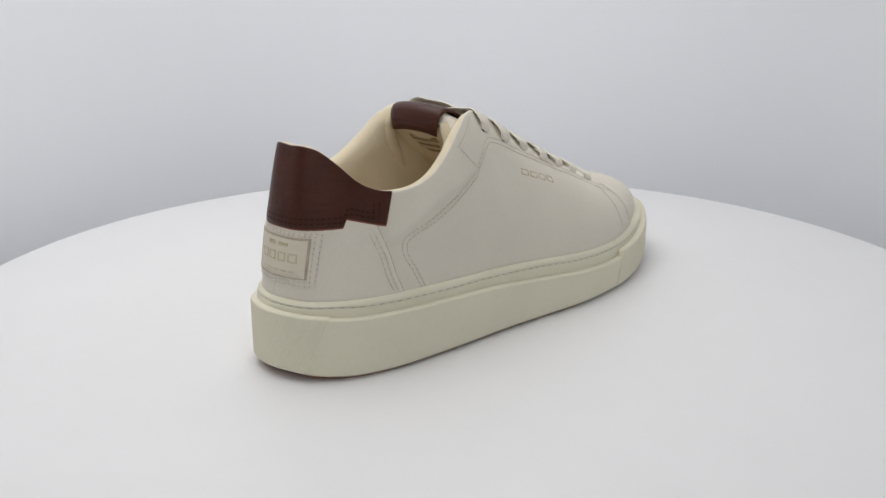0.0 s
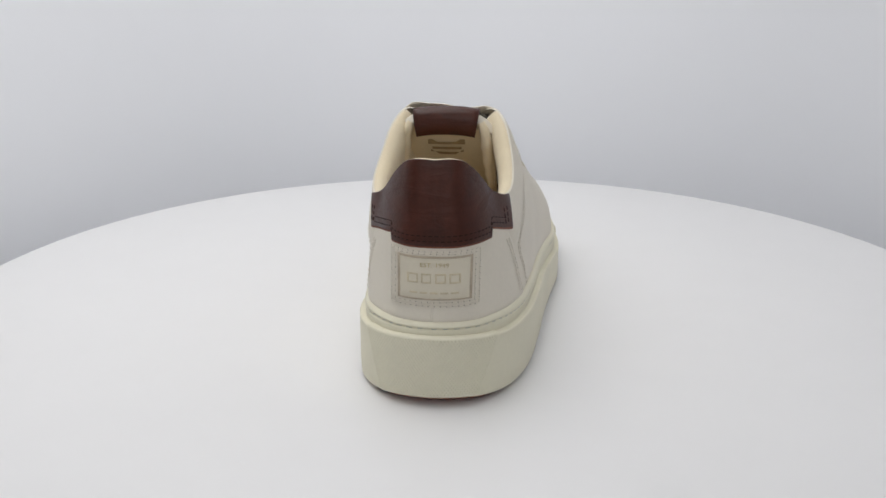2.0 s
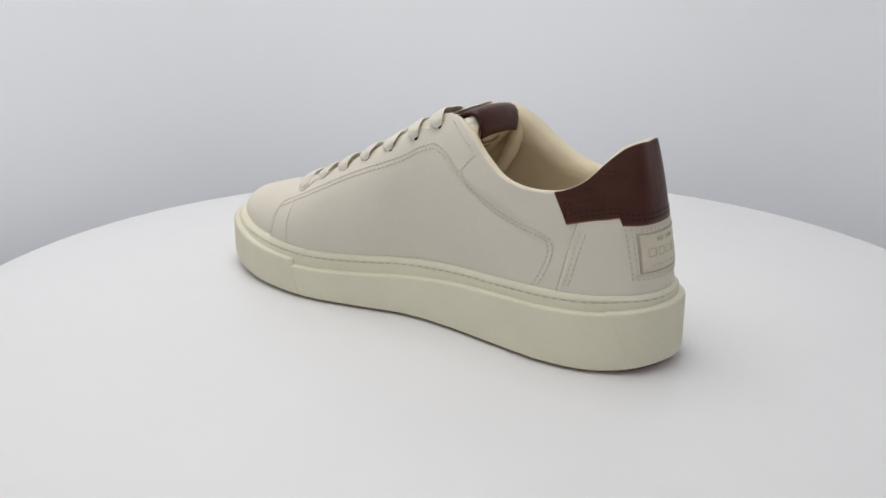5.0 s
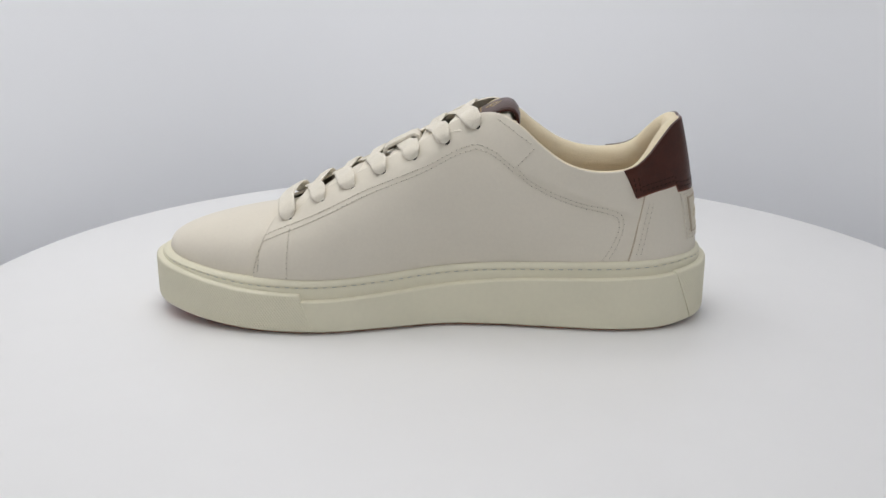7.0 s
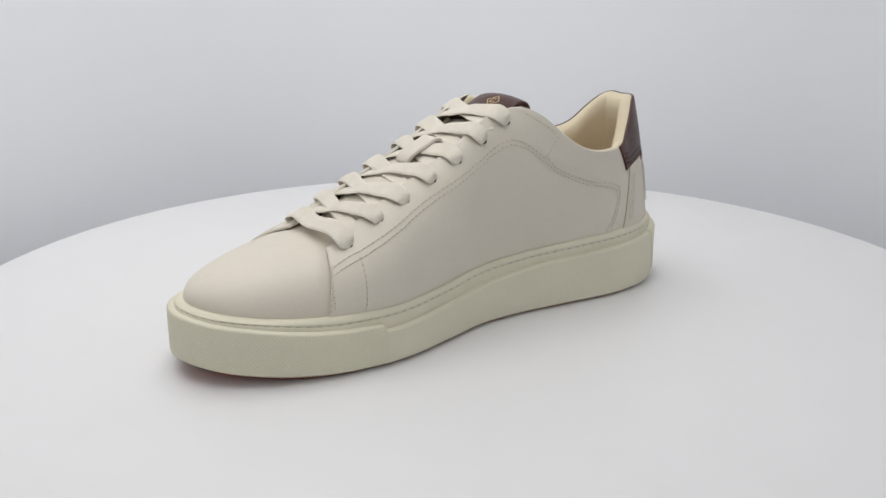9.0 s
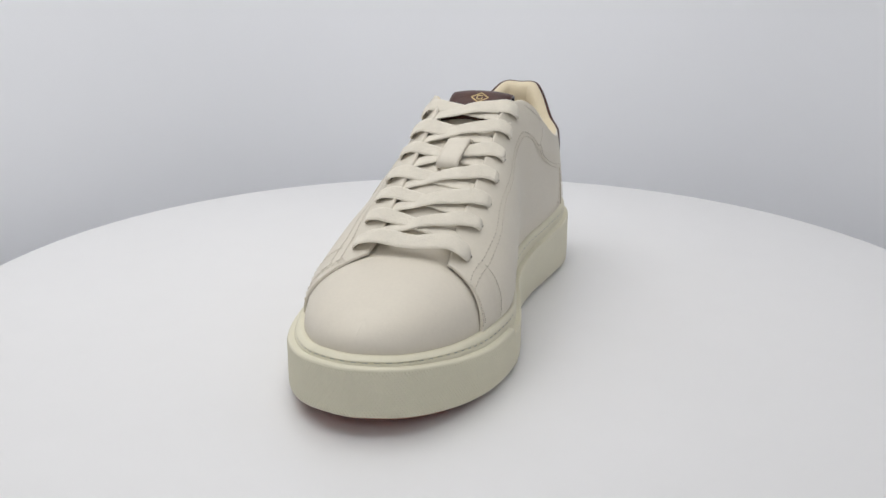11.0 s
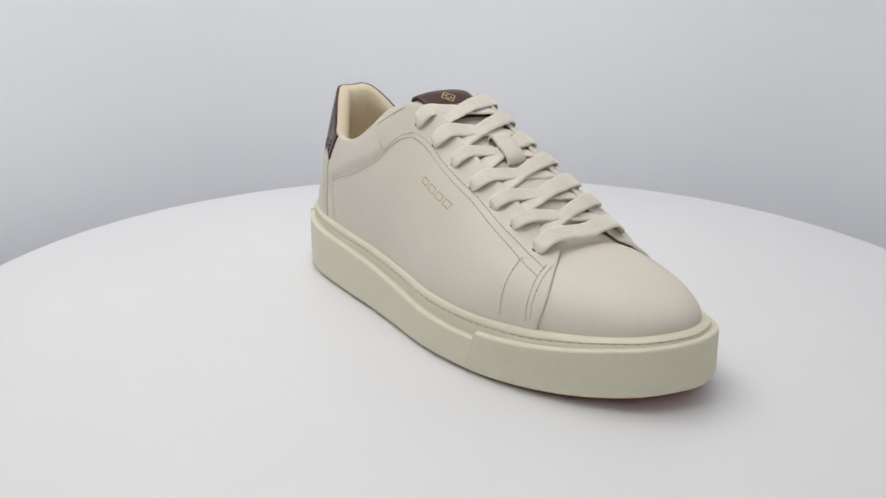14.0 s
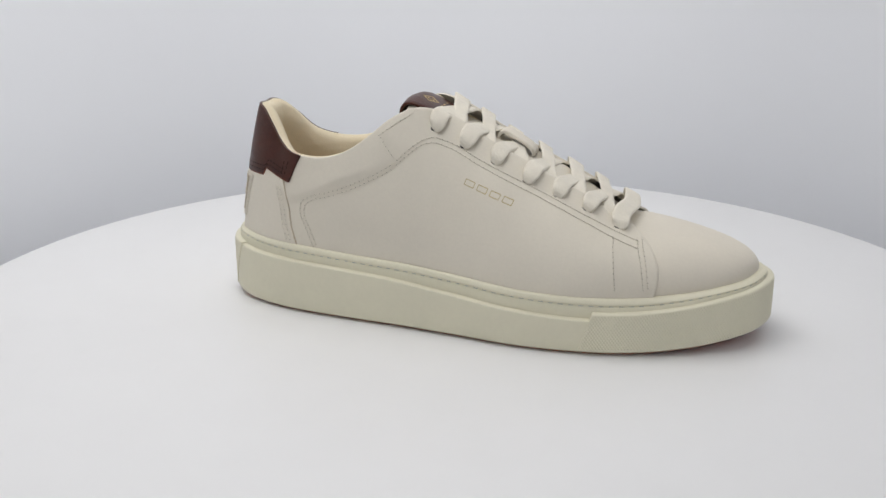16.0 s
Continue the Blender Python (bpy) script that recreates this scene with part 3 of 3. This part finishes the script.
def tongue_parts(shoe):
    n, m = 60, 21
    top, bot = np.zeros((n, m, 3)), np.zeros((n, m, 3))
    us = np.linspace(96, -27, n)
    for i, u in enumerate(us):
        w = float(np.interp(u, [-30, -20, 0, 40, 96], [27, 28, 27, 24, 21]))
        for j, x in enumerate(np.linspace(-1, 1, m)):
            z = float(np.interp(u, [-30, -24, -20, -10, 20, 60, 96], [118.2, 117.8, 116.2, 111.4, 99.0, 80.5, 57.6])) + 1.0 - float(np.interp(u, [-10, 20], [11.0, 5.0])) * abs(x) ** 3.6
            thick = float(np.interp(u, [-30, -10, 30, 96], [7, 7, 4, 2.0])) * (1 - 0.55 * abs(x) ** 3)
            top[i, j] = (u, VC + 1 + w * x, z)
            bot[i, j] = (u - 0.42 * thick, VC + 1 + w * x * 0.97, z - 0.9 * thick)
    o = grid_part("tongue", np.concatenate([top, bot[::-1]], axis=0), LEATHER, shoe, wrap_n=True, sharp=70, label="padded cream leather tongue")
    # the padded textile on its inner face, which hangs steeply behind the tab
    ni = 26
    inner = np.zeros((ni, m, 3))
    for i, a in enumerate(np.linspace(0, 1, ni)):
        for j, x in enumerate(np.linspace(-1, 1, m)):
            pad = 4.5 * math.sin(math.pi * min(1.0, 1.5 * a)) * (1 - x * x) + 0.9 * math.sin(7 * x + 5 * a) * math.sin(math.pi * a)
            inner[i, j] = (-30.5 + 52 * a ** 1.15 + 3.5 * abs(x) ** 2 - pad, VC + 1 + (26 + 1.0 * a) * x, 112 - 50 * a - 5.0 * abs(x) ** 2.5 + 3.0 * math.sin(math.pi * a))
    grid_part("tongue_lining", inner, LINING, o, sharp=70, label="padded pale yellow textile face inside the tongue")
    for sd in (-1, 1):
        roll = way([(-28, 18.5, 113.0), (-28.5, 21, 107), (-26, 22.5, 98), (-20, 23.5, 87), (-11, 24, 74)], 1.5)
        tg = unit(np.gradient(roll, axis=0))
        tube = np.zeros((len(roll), 14, 3))
        for i, c in enumerate(roll):
            c = np.array([c[0], VC + 1 + sd * c[1], c[2]])
            t_ = tg[i] * (1, sd, 1)
            e1 = unit(np.cross(t_, (0, 1.0, 0)))
            e2 = np.cross(t_, e1)
            r_ = 4.2 * (0.45 + 0.55 * math.sin(math.pi * min(1.0, 0.12 + 0.9 * i / len(roll)))) + 0.25 * math.sin(i * 0.9)
            for j in range(14):
                b_ = 2 * math.pi * j / 14
                tube[i, j] = c + e1 * math.cos(b_) * r_ + e2 * math.sin(b_) * r_ * 0.8
        grid_part("tongue_edge", tube, LINING, o, wrap_m=True, sharp=80, label="soft padded side of the tongue")
    # unreadable print on it: plain bars
    pcs = []
    for z, half, hh in ((101.5, 10.0, 1.3), (97.5, 8.0, 0.9), (94.6, 9.0, 0.9)):
        v = []
        for y in np.linspace(-half, half, 9):
            j = int(round((y / 25.0 + 1) / 2 * (m - 1)))
            row = inner[:, j]
            for dz in (-hh, hh):
                k = int(np.argmin(np.abs(row[:, 2] - (z + dz))))
                v.append(np.array([row[k, 0], VC + 1 + y, row[k, 2]]) + np.array([-0.7, 0, -0.2]))
        pcs.append((v, grid_faces(9, 2)))
    joined("tongue_print", pcs, PRINT, o, "faint brown print inside the tongue")
    # brown tab folded over the tongue's top end
    def ridge(u):
        return float(np.interp(u, [-30, -24, -20, -10, 20], [118.2, 117.8, 116.2, 111.2, 98])) + 2.1
    prof = [(u, ridge(u)) for u in np.linspace(-2, -24, 12)]
    prof += [(-27.0, ridge(-27) + 0.2), (-29.4, ridge(-28) - 0.7), (-31.2, ridge(-28) - 2.8), (-32.0, ridge(-28) - 6), (-32.0, ridge(-28) - 9), (-31.4, ridge(-28) - 12.6)]
    P, N = np.zeros((len(prof), 15, 3)), np.zeros((len(prof), 15, 3))
    pr = np.array(prof)
    tg = unit(np.gradient(pr, axis=0))
    for i in range(len(prof)):
        for j, x in enumerate(np.linspace(-1, 1, 15)):
            P[i, j] = (pr[i, 0] + 0.8 * abs(x) ** 2, VC + 1 + (17.2 - 2.0 * max(0, i - 13) / 4) * x, pr[i, 1] - 1.6 * abs(x) ** 2.4)
            nn = np.array([tg[i, 1], 0.0, -tg[i, 0]])
            N[i, j] = unit(nn + np.array([0, 0.25 * x, 0]))
    tab = shell_part("tongue_tab", P, N, 1.3, BROWN, o, under=0.3, sharp=60, label="glossy brown leather tab folded over the tongue")
    # stamped gold lozenge and the tops of plain marks below it
    def on_tab(a, b):
        """a along the slope from the top edge, b across."""
        u = -24.0 + a
        return np.array([u, VC + 1 + b, ridge(u) - 1.6 * abs(b / 18) ** 2.4 + 1.42]), np.array([0.4, 0, 0.92])
    def bar(a0, b0, a1, b1, w=0.7):
        p, nrm = on_tab(a0, b0)
        q, _ = on_tab(a1, b1)
        t = unit(q - p)
        s = unit(np.cross(t, nrm)) * w / 2
        v = [p - s, p + s, q + s, q - s]
        v = v + [x + nrm * 0.15 for x in v]
        return (v, [(0, 1, 2, 3), (4, 7, 6, 5), (0, 4, 5, 1), (1, 5, 6, 2), (2, 6, 7, 3), (3, 7, 4, 0)])
    pcs = [bar(1.2, 0, 5.4, 4.9), bar(5.4, 4.9, 9.6, 0), bar(9.6, 0, 5.4, -4.9), bar(5.4, -4.9, 1.2, 0),
           bar(3.9, -1.5, 3.9, 1.5, 0.6), bar(3.9, -1.5, 6.9, -1.5, 0.6), bar(6.9, -1.5, 6.9, 1.5, 0.6), bar(6.9, 1.5, 5.5, 1.5, 0.6)]
    for b in (-9, -3, 3, 9):
        pcs.append(bar(12.4, b - 1.8, 12.4, b + 1.8, 0.8))
        pcs.append(bar(16.0, b - 1.8, 16.0, b + 1.8, 0.8))
    joined("tab_emblem", pcs, GOLD, tab, "gold stamped lozenge mark")
    return o


EYE_U = {1: [91.5, 73.8, 57.8, 40.6, 23.8, 6.3, -10], -1: [92.6, 75.4, 59.7, 43, 25.3, 8, -8.8]}


def on_top(side, u, w):
    """The place and outward normal on the upper at (u, w), w counted from the middle line."""
    hit, nrm, _, _ = SKIN[side].ray_cast(Vector((u, VC + side * w, 200.0)), Vector((0, 0, -1)))
    nrm = np.array(nrm)
    return np.array(hit), (nrm if nrm[2] > 0 else -nrm)


def eyelet_at(side, k):
    return on_top(side, EYE_U[side][k], (27.0, 27.3, 27.0, 26.3, 25.2, 23.9, 23.4)[k] if side > 0 else (29.3, 29.0, 29.3, 29.3, 28.0, 27.5, 26.5)[k])


def eyelet_parts(shoe, quarters):
    for side in (1, -1):
        for k in range(7):
            p, n = eyelet_at(side, k)
            p, n = on_top(side, p[0], abs(p[1] - VC) + 0.7)
            t = unit(np.cross(n, (1.0, 0.2, 0)))
            w = np.cross(n, t)
            # a dark disc proud of the leather: the lace hole's shade as colour
            ring = []
            for a in np.linspace(0, 2 * math.pi, 14, endpoint=False):
                d = t * math.cos(a) + w * math.sin(a)
                ring.append([p + d * r + n * h for r, h in ((0.01, 1.1), (1.1, 1.13), (1.5, 1.16), (1.75, 1.12), (1.9, 0.9))])
            grid_part("eyelet", np.array(ring), HOLE_SHADE, quarters[side], wrap_n=True, label="dark disc standing for the shade in a punched lace hole")


def ribbon(path, width, thick, up_hint, steps=56):
    k = np.array(path, float)
    pts = way(k, 0.3)
    x = np.linspace(0, len(pts) - 1, steps)
    pts = np.stack([np.interp(x, np.arange(len(pts)), pts[:, c]) for c in range(3)], 1)
    tg = unit(np.gradient(pts, axis=0))
    out = []
    for i in range(steps):
        t = i / (steps - 1)
        side = unit(np.cross(tg[i], up_hint(pts[i])))
        up = np.cross(side, tg[i])
        w = width(t)
        th = thick * (1 + 0.5 * (1 - w / 8.5))
        ring = []
        for a, b in ((-1, 0), (-0.88, 0.7), (-0.7, 0.95), (-0.52, 0.8), (-0.32, 1.02), (-0.1, 0.84), (0.12, 1.02), (0.34, 0.82), (0.54, 1.0), (0.72, 0.85), (0.88, 0.7), (1, 0), (0.82, -0.75), (0, -0.9), (-0.82, -0.75)):
            ring.append(pts[i] + side * a * w / 2 + up * b * th / 2)
        out.append(ring)
    return np.array(out)


def lace_parts(shoe):
    rnd = random.Random(4)

    def up_at(p):
        d = (p[1] - VC) / 26.0
        return unit(np.array([0.40, 1.0 * d, 0.85]))

    def inner(side, k, du=0.0, dz=0.0):
        u = EYE_U[side][k] + du
        s = float(np.interp(-u, [-101, -85, -55, -22, 9], [1.0, 0.93, 0.82, 0.70, 0.575]))
        e = quarter_point(side, s, 1.0)
        return e + np.array([0, 0, dz])

    def over_edge(side, k, du, lift):
        p, n = eyelet_at(side, k)
        e = inner(side, k)
        q = p * 0.45 + e * 0.55 + np.array([du, 0, 0])
        nn = unit(n + np.array([0.15, 0, 0.9]))
        return q + nn * lift

    # straight bar over the lowest pair of holes
    (p, n), (q, m_) = eyelet_at(-1, 0), eyelet_at(1, 0)
    a, b = over_edge(-1, 0, 1.0, 2.9), over_edge(1, 0, 2.0, 2.9)
    path = [p + n * 0.9 + np.array([0, -0.8, -0.8]), p + n * 2.6 + np.array([0.8, 0, 0]), a, (a + b) / 2 + np.array([3.0, 0, 1.2]), b, q + m_ * 2.6 + np.array([0.8, 0, 0]), q + m_ * 0.9 + np.array([0, 0.8, -0.8])]
    g = ribbon(path, lambda t: 10.0 * (0.35 + 0.65 * math.sqrt(max(0.0, 1 - max(0.0, (abs(2 * t - 1) - 0.84) / 0.16) ** 2))), 1.8, up_at)
    lace = grid_part("lace", g, LACE, shoe, wrap_m=True, sharp=75, label="flat cream cotton lace")
    def strap(a_side, a_k, b_side, b_k, lift):
        """From under the eyestay's edge on one side, across, over the other edge and down into its hole."""
        p, n = eyelet_at(b_side, b_k)
        start = inner(a_side, a_k, -4.0, -3.4)
        start = start + np.array([0, a_side * 5.0, -1.0])
        j = rnd.uniform(-0.8, 0.8)
        c0, c1 = inner(a_side, a_k, -5.0, -1.2), over_edge(b_side, b_k, 2.6 + j, 2.5)
        mid = (c0 + c1) / 2 + np.array([0.3, 0, 0.9 + lift])
        q1 = c0 * 0.72 + c1 * 0.28 + np.array([0, 0, 0.6 + lift * 0.5])
        q2 = c0 * 0.25 + c1 * 0.75 + np.array([0, 0, 0.9 + lift * 0.5])
        near = p + n * 2.5 + np.array([0.9, b_side * 0.3, -0.4])
        end = p + n * 0.6 + np.array([0.2, b_side * 1.2, -1.2])
        path = [start, c0, q1, mid, q2, c1, near, end]
        w0 = rnd.uniform(8.6, 9.8)
        g = ribbon(path, lambda t: w0 * (0.34 + 0.66 * math.sqrt(max(0.0, 1 - max(0.0, (t - 0.82) / 0.18) ** 2))) * (1 - 0.12 * math.sin(5 * t + j)), 1.7, up_at)
        grid_part("lace_strap", g, LACE, lace, wrap_m=True, sharp=75)

    for k in range(6):
        strap(1, k, -1, k + 1, 0.2)
        strap(-1, k, 1, k + 1, 1.7)
    # leather keeper loop in the middle of the tongue
    prof = [(22.0, 99.5), (22.8, 102.6), (25, 103.6), (30, 101.4), (36, 98.4), (40, 95.8), (41.8, 93.6), (41.6, 90.5)]
    pr = way(np.array(prof) + np.array([0, -0.6]), 1.2)
    tg = unit(np.gradient(pr, axis=0))
    P = np.zeros((len(pr), 7, 3))
    N = np.zeros((len(pr), 7, 3))
    for i in range(len(pr)):
        for j, x in enumerate(np.linspace(-1, 1, 7)):
            P[i, j] = (pr[i, 0], VC + 2.2 + 5.6 * x - 0.12 * (pr[i, 0] - 31), pr[i, 1])
            N[i, j] = (-tg[i, 1], 0, tg[i, 0])
    N = N * np.where((N[..., 2] < 0) & (np.abs(N[..., 2]) > 0.3), -1, 1)[..., None]
    shell_part("lace_keeper", P, N, 1.1, LEATHER2, shoe, under=0.6, sharp=60, label="small cream leather lace keeper")


def heel_parts(shoe):
    # brown patch wrapped round the back of the collar
    s_end = 0.222
    ss = np.concatenate([-np.linspace(s_end, 0, 46), np.linspace(0, s_end, 46)[1:]])
    rows = 22
    P, N = np.zeros((len(ss), rows, 3)), np.zeros((len(ss), rows, 3))
    step, shift = {1: 0.106, -1: 0.148}, {1: (-2.3, 1.3), -1: (1.3, 3.5)}
    for i, a in enumerate(ss):
        side, s = (-1, -a) if a < 0 else (1, a)
        low = 75.2 if s < step[side] else 79.0 - 5.0 * (s - step[side]) / (s_end - step[side])
        h0 = height_to_h(side, s, low)
        lean = float(smooth(step[side] + 0.01, s_end, s))
        p, n = quarter_at(side, s + np.linspace(shift[side][0], shift[side][1], rows)[None] * lean / 235.0, np.linspace(h0, 1.0, rows)[None], 1.05)
        P[i], N[i] = p[0], n[0]
    N[:, -1] = unit(N[:, -1] * 0.8 + np.array([0, 0, 0.08]))
    patch = shell_part("heel_patch", P, N, 1.2, BROWN, shoe, under=0.6, sharp=50, label="glossy dark brown leather heel patch")
    st = []
    for d in (2.2, 4.6):
        pts, nn = [], []
        for i, a in enumerate(ss):
            side, s = (-1, -a) if a < 0 else (1, a)
            if s > s_end - 0.012:
                continue
            low = 75.2 if s < step[side] else 79.0 - 5.0 * (s - step[side]) / (s_end - step[side])
            p, n = quarter_grid(side, np.array([s]), np.array([height_to_h(side, s, low + d)]), 2.2)
            pts.append(p[0, 0]), nn.append(n[0, 0])
        st += stitch_pieces(np.array(pts), np.array(nn), pitch=2.8, length=2.0, wide=0.5, lift=0.2)
    for side in (1, -1):
        for ds in (0.010, 0.021):
            q = []
            for z in np.linspace(77, 85, 12):
                p, n = quarter_grid(side, np.array([s_end - ds]), np.array([height_to_h(side, s_end - ds, z)]), 2.2)
                q.append((p[0, 0], n[0, 0]))
            st += stitch_pieces(np.array([x for x, _ in q]), np.array([y for _, y in q]), pitch=2.8, length=2.0, wide=0.5, lift=0.2)
    raw = np.zeros((len(ss), 3, 3))
    for i in range(len(ss)):
        raw[i, 0], raw[i, 1], raw[i, 2] = P[i, 0] + N[i, 0] * 1.3, P[i, 0] + N[i, 0] * 0.9 - (0, 0, 0.8), P[i, 0] + N[i, 0] * 0.1 - (0, 0, 0.9)
    grid_part("raw_edge", raw, BROWN_EDGE, patch, label="rough reddish cut edge of the patch")
    tagged(joined("patch_stitching", st, THREAD_BROWN, patch, "dark brown thread along the patch's lower edge"), kind="stuff")

    # stitched frame and sunk label below the patch
    def back(b, z, lift):
        """A place on the heel's back, b to the shoe's left of the middle."""
        side = 1 if b >= 0 else -1
        lo, hi = 0.0, 0.2
        h = 0.5
        for _ in range(13):
            s = (lo + hi) / 2
            h = height_to_h(side, s, z)
            v = quarter_point(side, s, h)[1] - VC
            lo, hi = (s, hi) if v * side < abs(b) else (lo, s)
        p, n = quarter_grid(side, np.array([s]), np.array([h]), lift)
        return p[0, 0], n[0, 0]

    def plate(name, b0, b1, z0, z1, lift, thick, mat, parent, label, nb=13, nz=7):
        P = np.zeros((nb, nz, 3))
        N = np.zeros((nb, nz, 3))
        for i, b in enumerate(np.linspace(b0, b1, nb)):
            for j, z in enumerate(np.linspace(z0, z1, nz)):
                P[i, j], N[i, j] = back(b, z, lift)
        return shell_part(name, P, N, thick, mat, parent, under=0.5, sharp=50, label=label)

    B0, B1, Z0, Z1 = -16.4, 14.8, 51.0, 70.8
    lab = plate("heel_label", B0 - 3.0, B1 + 3.0, Z0 - 3, Z1 + 1.6, 1.75, 0.5, LEATHER, shoe, "cream leather heel label with a stitched frame", 17, 9)
    frame_lift = 2.6
    plate("label_plate", B0 + 0.9, B1 - 0.9, Z0 + 0.5, Z1 - 0.7, 2.1, 0.5, LABEL, lab, "slightly darker leather field", 11, 7)
    # proud strips: brown leather edge, with the recess's shade put into the colour
    for nm, c in (("b", (B0, B0 + 0.9, Z0, Z1)), ("b", (B1 - 0.9, B1, Z0, Z1)), ("b", (B0 + 0.9, B1 - 0.9, Z1 - 0.8, Z1)), ("b", (B0 + 0.9, B1 - 0.9, Z0, Z0 + 0.5))):
        plate("label_edge", *c[:2], *c[2:], frame_lift - 0.1, 0.3, LABEL_EDGE, lab, "sunk brownish edge line")
    # gold marks: plain bars for what is not lettered
    for k in range(4):
        b = 10.8 - k * 6.0
        for b0, b1, z0, z1 in ((b - 4.6, b, 58.6, 59.2), (b - 4.6, b, 62.4, 63.0), (b - 4.6, b - 4.0, 59.2, 62.4), (b - 0.6, b, 59.2, 62.4)):
            plate("label_mark", b0, b1, z0, z1, frame_lift, 0.2, STAMP, lab, "gold stamped mark", 4, 3)
    for k in range(5):
        b = 9.7 - k * 4.4
        plate("label_mark", b - 3.2, b, 53.8, 54.6, frame_lift, 0.15, STAMP, lab, "gold stamped mark", 4, 3)
    # the small lettered line
    txt = bpy.data.curves.new("lettering", "FONT")
    txt.body, txt.size, txt.extrude, txt.align_x, txt.resolution_u = "EST. 1949", 2.7, 0.12, "CENTER", 2
    tmp = bpy.data.objects.new("lettering", txt)
    scene.collection.objects.link(tmp)
    bpy.context.view_layer.update()
    me = bpy.data.meshes.new_from_object(tmp)
    bpy.data.objects.remove(tmp)
    for vt in me.vertices:
        x, y, z = vt.co
        p, n = back(-0.8 - x * 1.15, 66.0 + y, 2.7 + z)
        vt.co = Vector(p) * 0.001
    me.materials.append(PALE_GOLD)
    o = new("lettering", me)
    o.parent = lab
    tagged(o, "gold stamped letters")
    st, pricks = [], []
    for d in (0.0, 1.8):
        c = [(B0 - 1.2 - d, Z0 - 1.2 - d), (B0 - 1.2 - d, Z1 + 1.0 + 0.6 * d), (B1 + 1.2 + d, Z1 + 1.0 + 0.6 * d), (B1 + 1.2 + d, Z0 - 1.2 - d), (B0 - 1.2 - d, Z0 - 1.2 - d)]
        for (b0, z0), (b1, z1) in zip(c, c[1:]):
            q = [back(b0 + (b1 - b0) * t, z0 + (z1 - z0) * t, 2.45) for t in np.linspace(0, 1, 14)]
            st += stitch_pieces(np.array([x for x, _ in q]), np.array([y for _, y in q]), pitch=2.8, length=1.9, wide=0.5, lift=0.18, holes=pricks)
    tagged(joined("label_stitching", st, THREAD, lab, "pale thread frame"), kind="stuff")
    tagged(joined("needle_hole_shade", pricks, PRICK_SHADE, lab, "small dark flecks for the shade in needle holes round the label"), kind="stuff")


def side_mark(quarter):
    """Four plain gold stamped shapes on the outer side."""
    a, b = np.array([11.8, 80.9]), np.array([38.5, 71.3])
    t = unit(b - a)
    up = np.array([-t[1], t[0]])
    L = np.linalg.norm(b - a)
    pcs = []

    def bar(p0, p1, side_way):
        v = []
        for f in np.linspace(0, 1, 5):
            for d, h in ((-0.22, 1.1), (-0.22, 1.2), (0.22, 1.2), (0.22, 1.1)):
                q = p0 + (p1 - p0) * f + side_way * d
                p, n = on_side(-1, q[0], q[1])
                v.append(p + n * h)
        pcs.append((v, grid_faces(5, 4, wrap_m=True)))

    for k in range(4):
        o, w, h = a + t * L * 0.265 * k, t * L * 0.19, up * 2.7
        bar(o, o + w, up)
        bar(o + h, o + w + h, up)
        bar(o, o + h, t)
        bar(o + w, o + w + h, t)
    joined("side_emblem", pcs, PALE_GOLD, quarter, "pale gold stamped marks")


def sneaker():
    shoe = tagged(new("sneaker"), "cream leather low-top sneaker with dark brown heel patch", "shoe")
    sole_parts(shoe)
    vamp_part(shoe)
    quarters = quarter_parts(shoe)
    lining_part(shoe)
    tongue_parts(shoe)
    eyelet_parts(shoe, quarters)
    lace_parts(shoe)
    heel_parts(shoe)
    side_mark(quarters[-1])
    return shoe


photo_box()
TABLETOP = turntable()
SHOE = sneaker()


def motions():
    """Table and shoe turn together, evenly, anticlockwise seen from above."""
    turn, first = 18.441, 50.04
    times = [0.25 * k for k in range(int(SECONDS / 0.25) + 1)]
    walk(SHOE, [(t, pose(0, 0, 0, 0, 0, first + turn * t)) for t in times])
    walk(TABLETOP, [(t, pose(0.003, -0.0048, 0, 0, 0, turn * t)) for t in times])


motions()
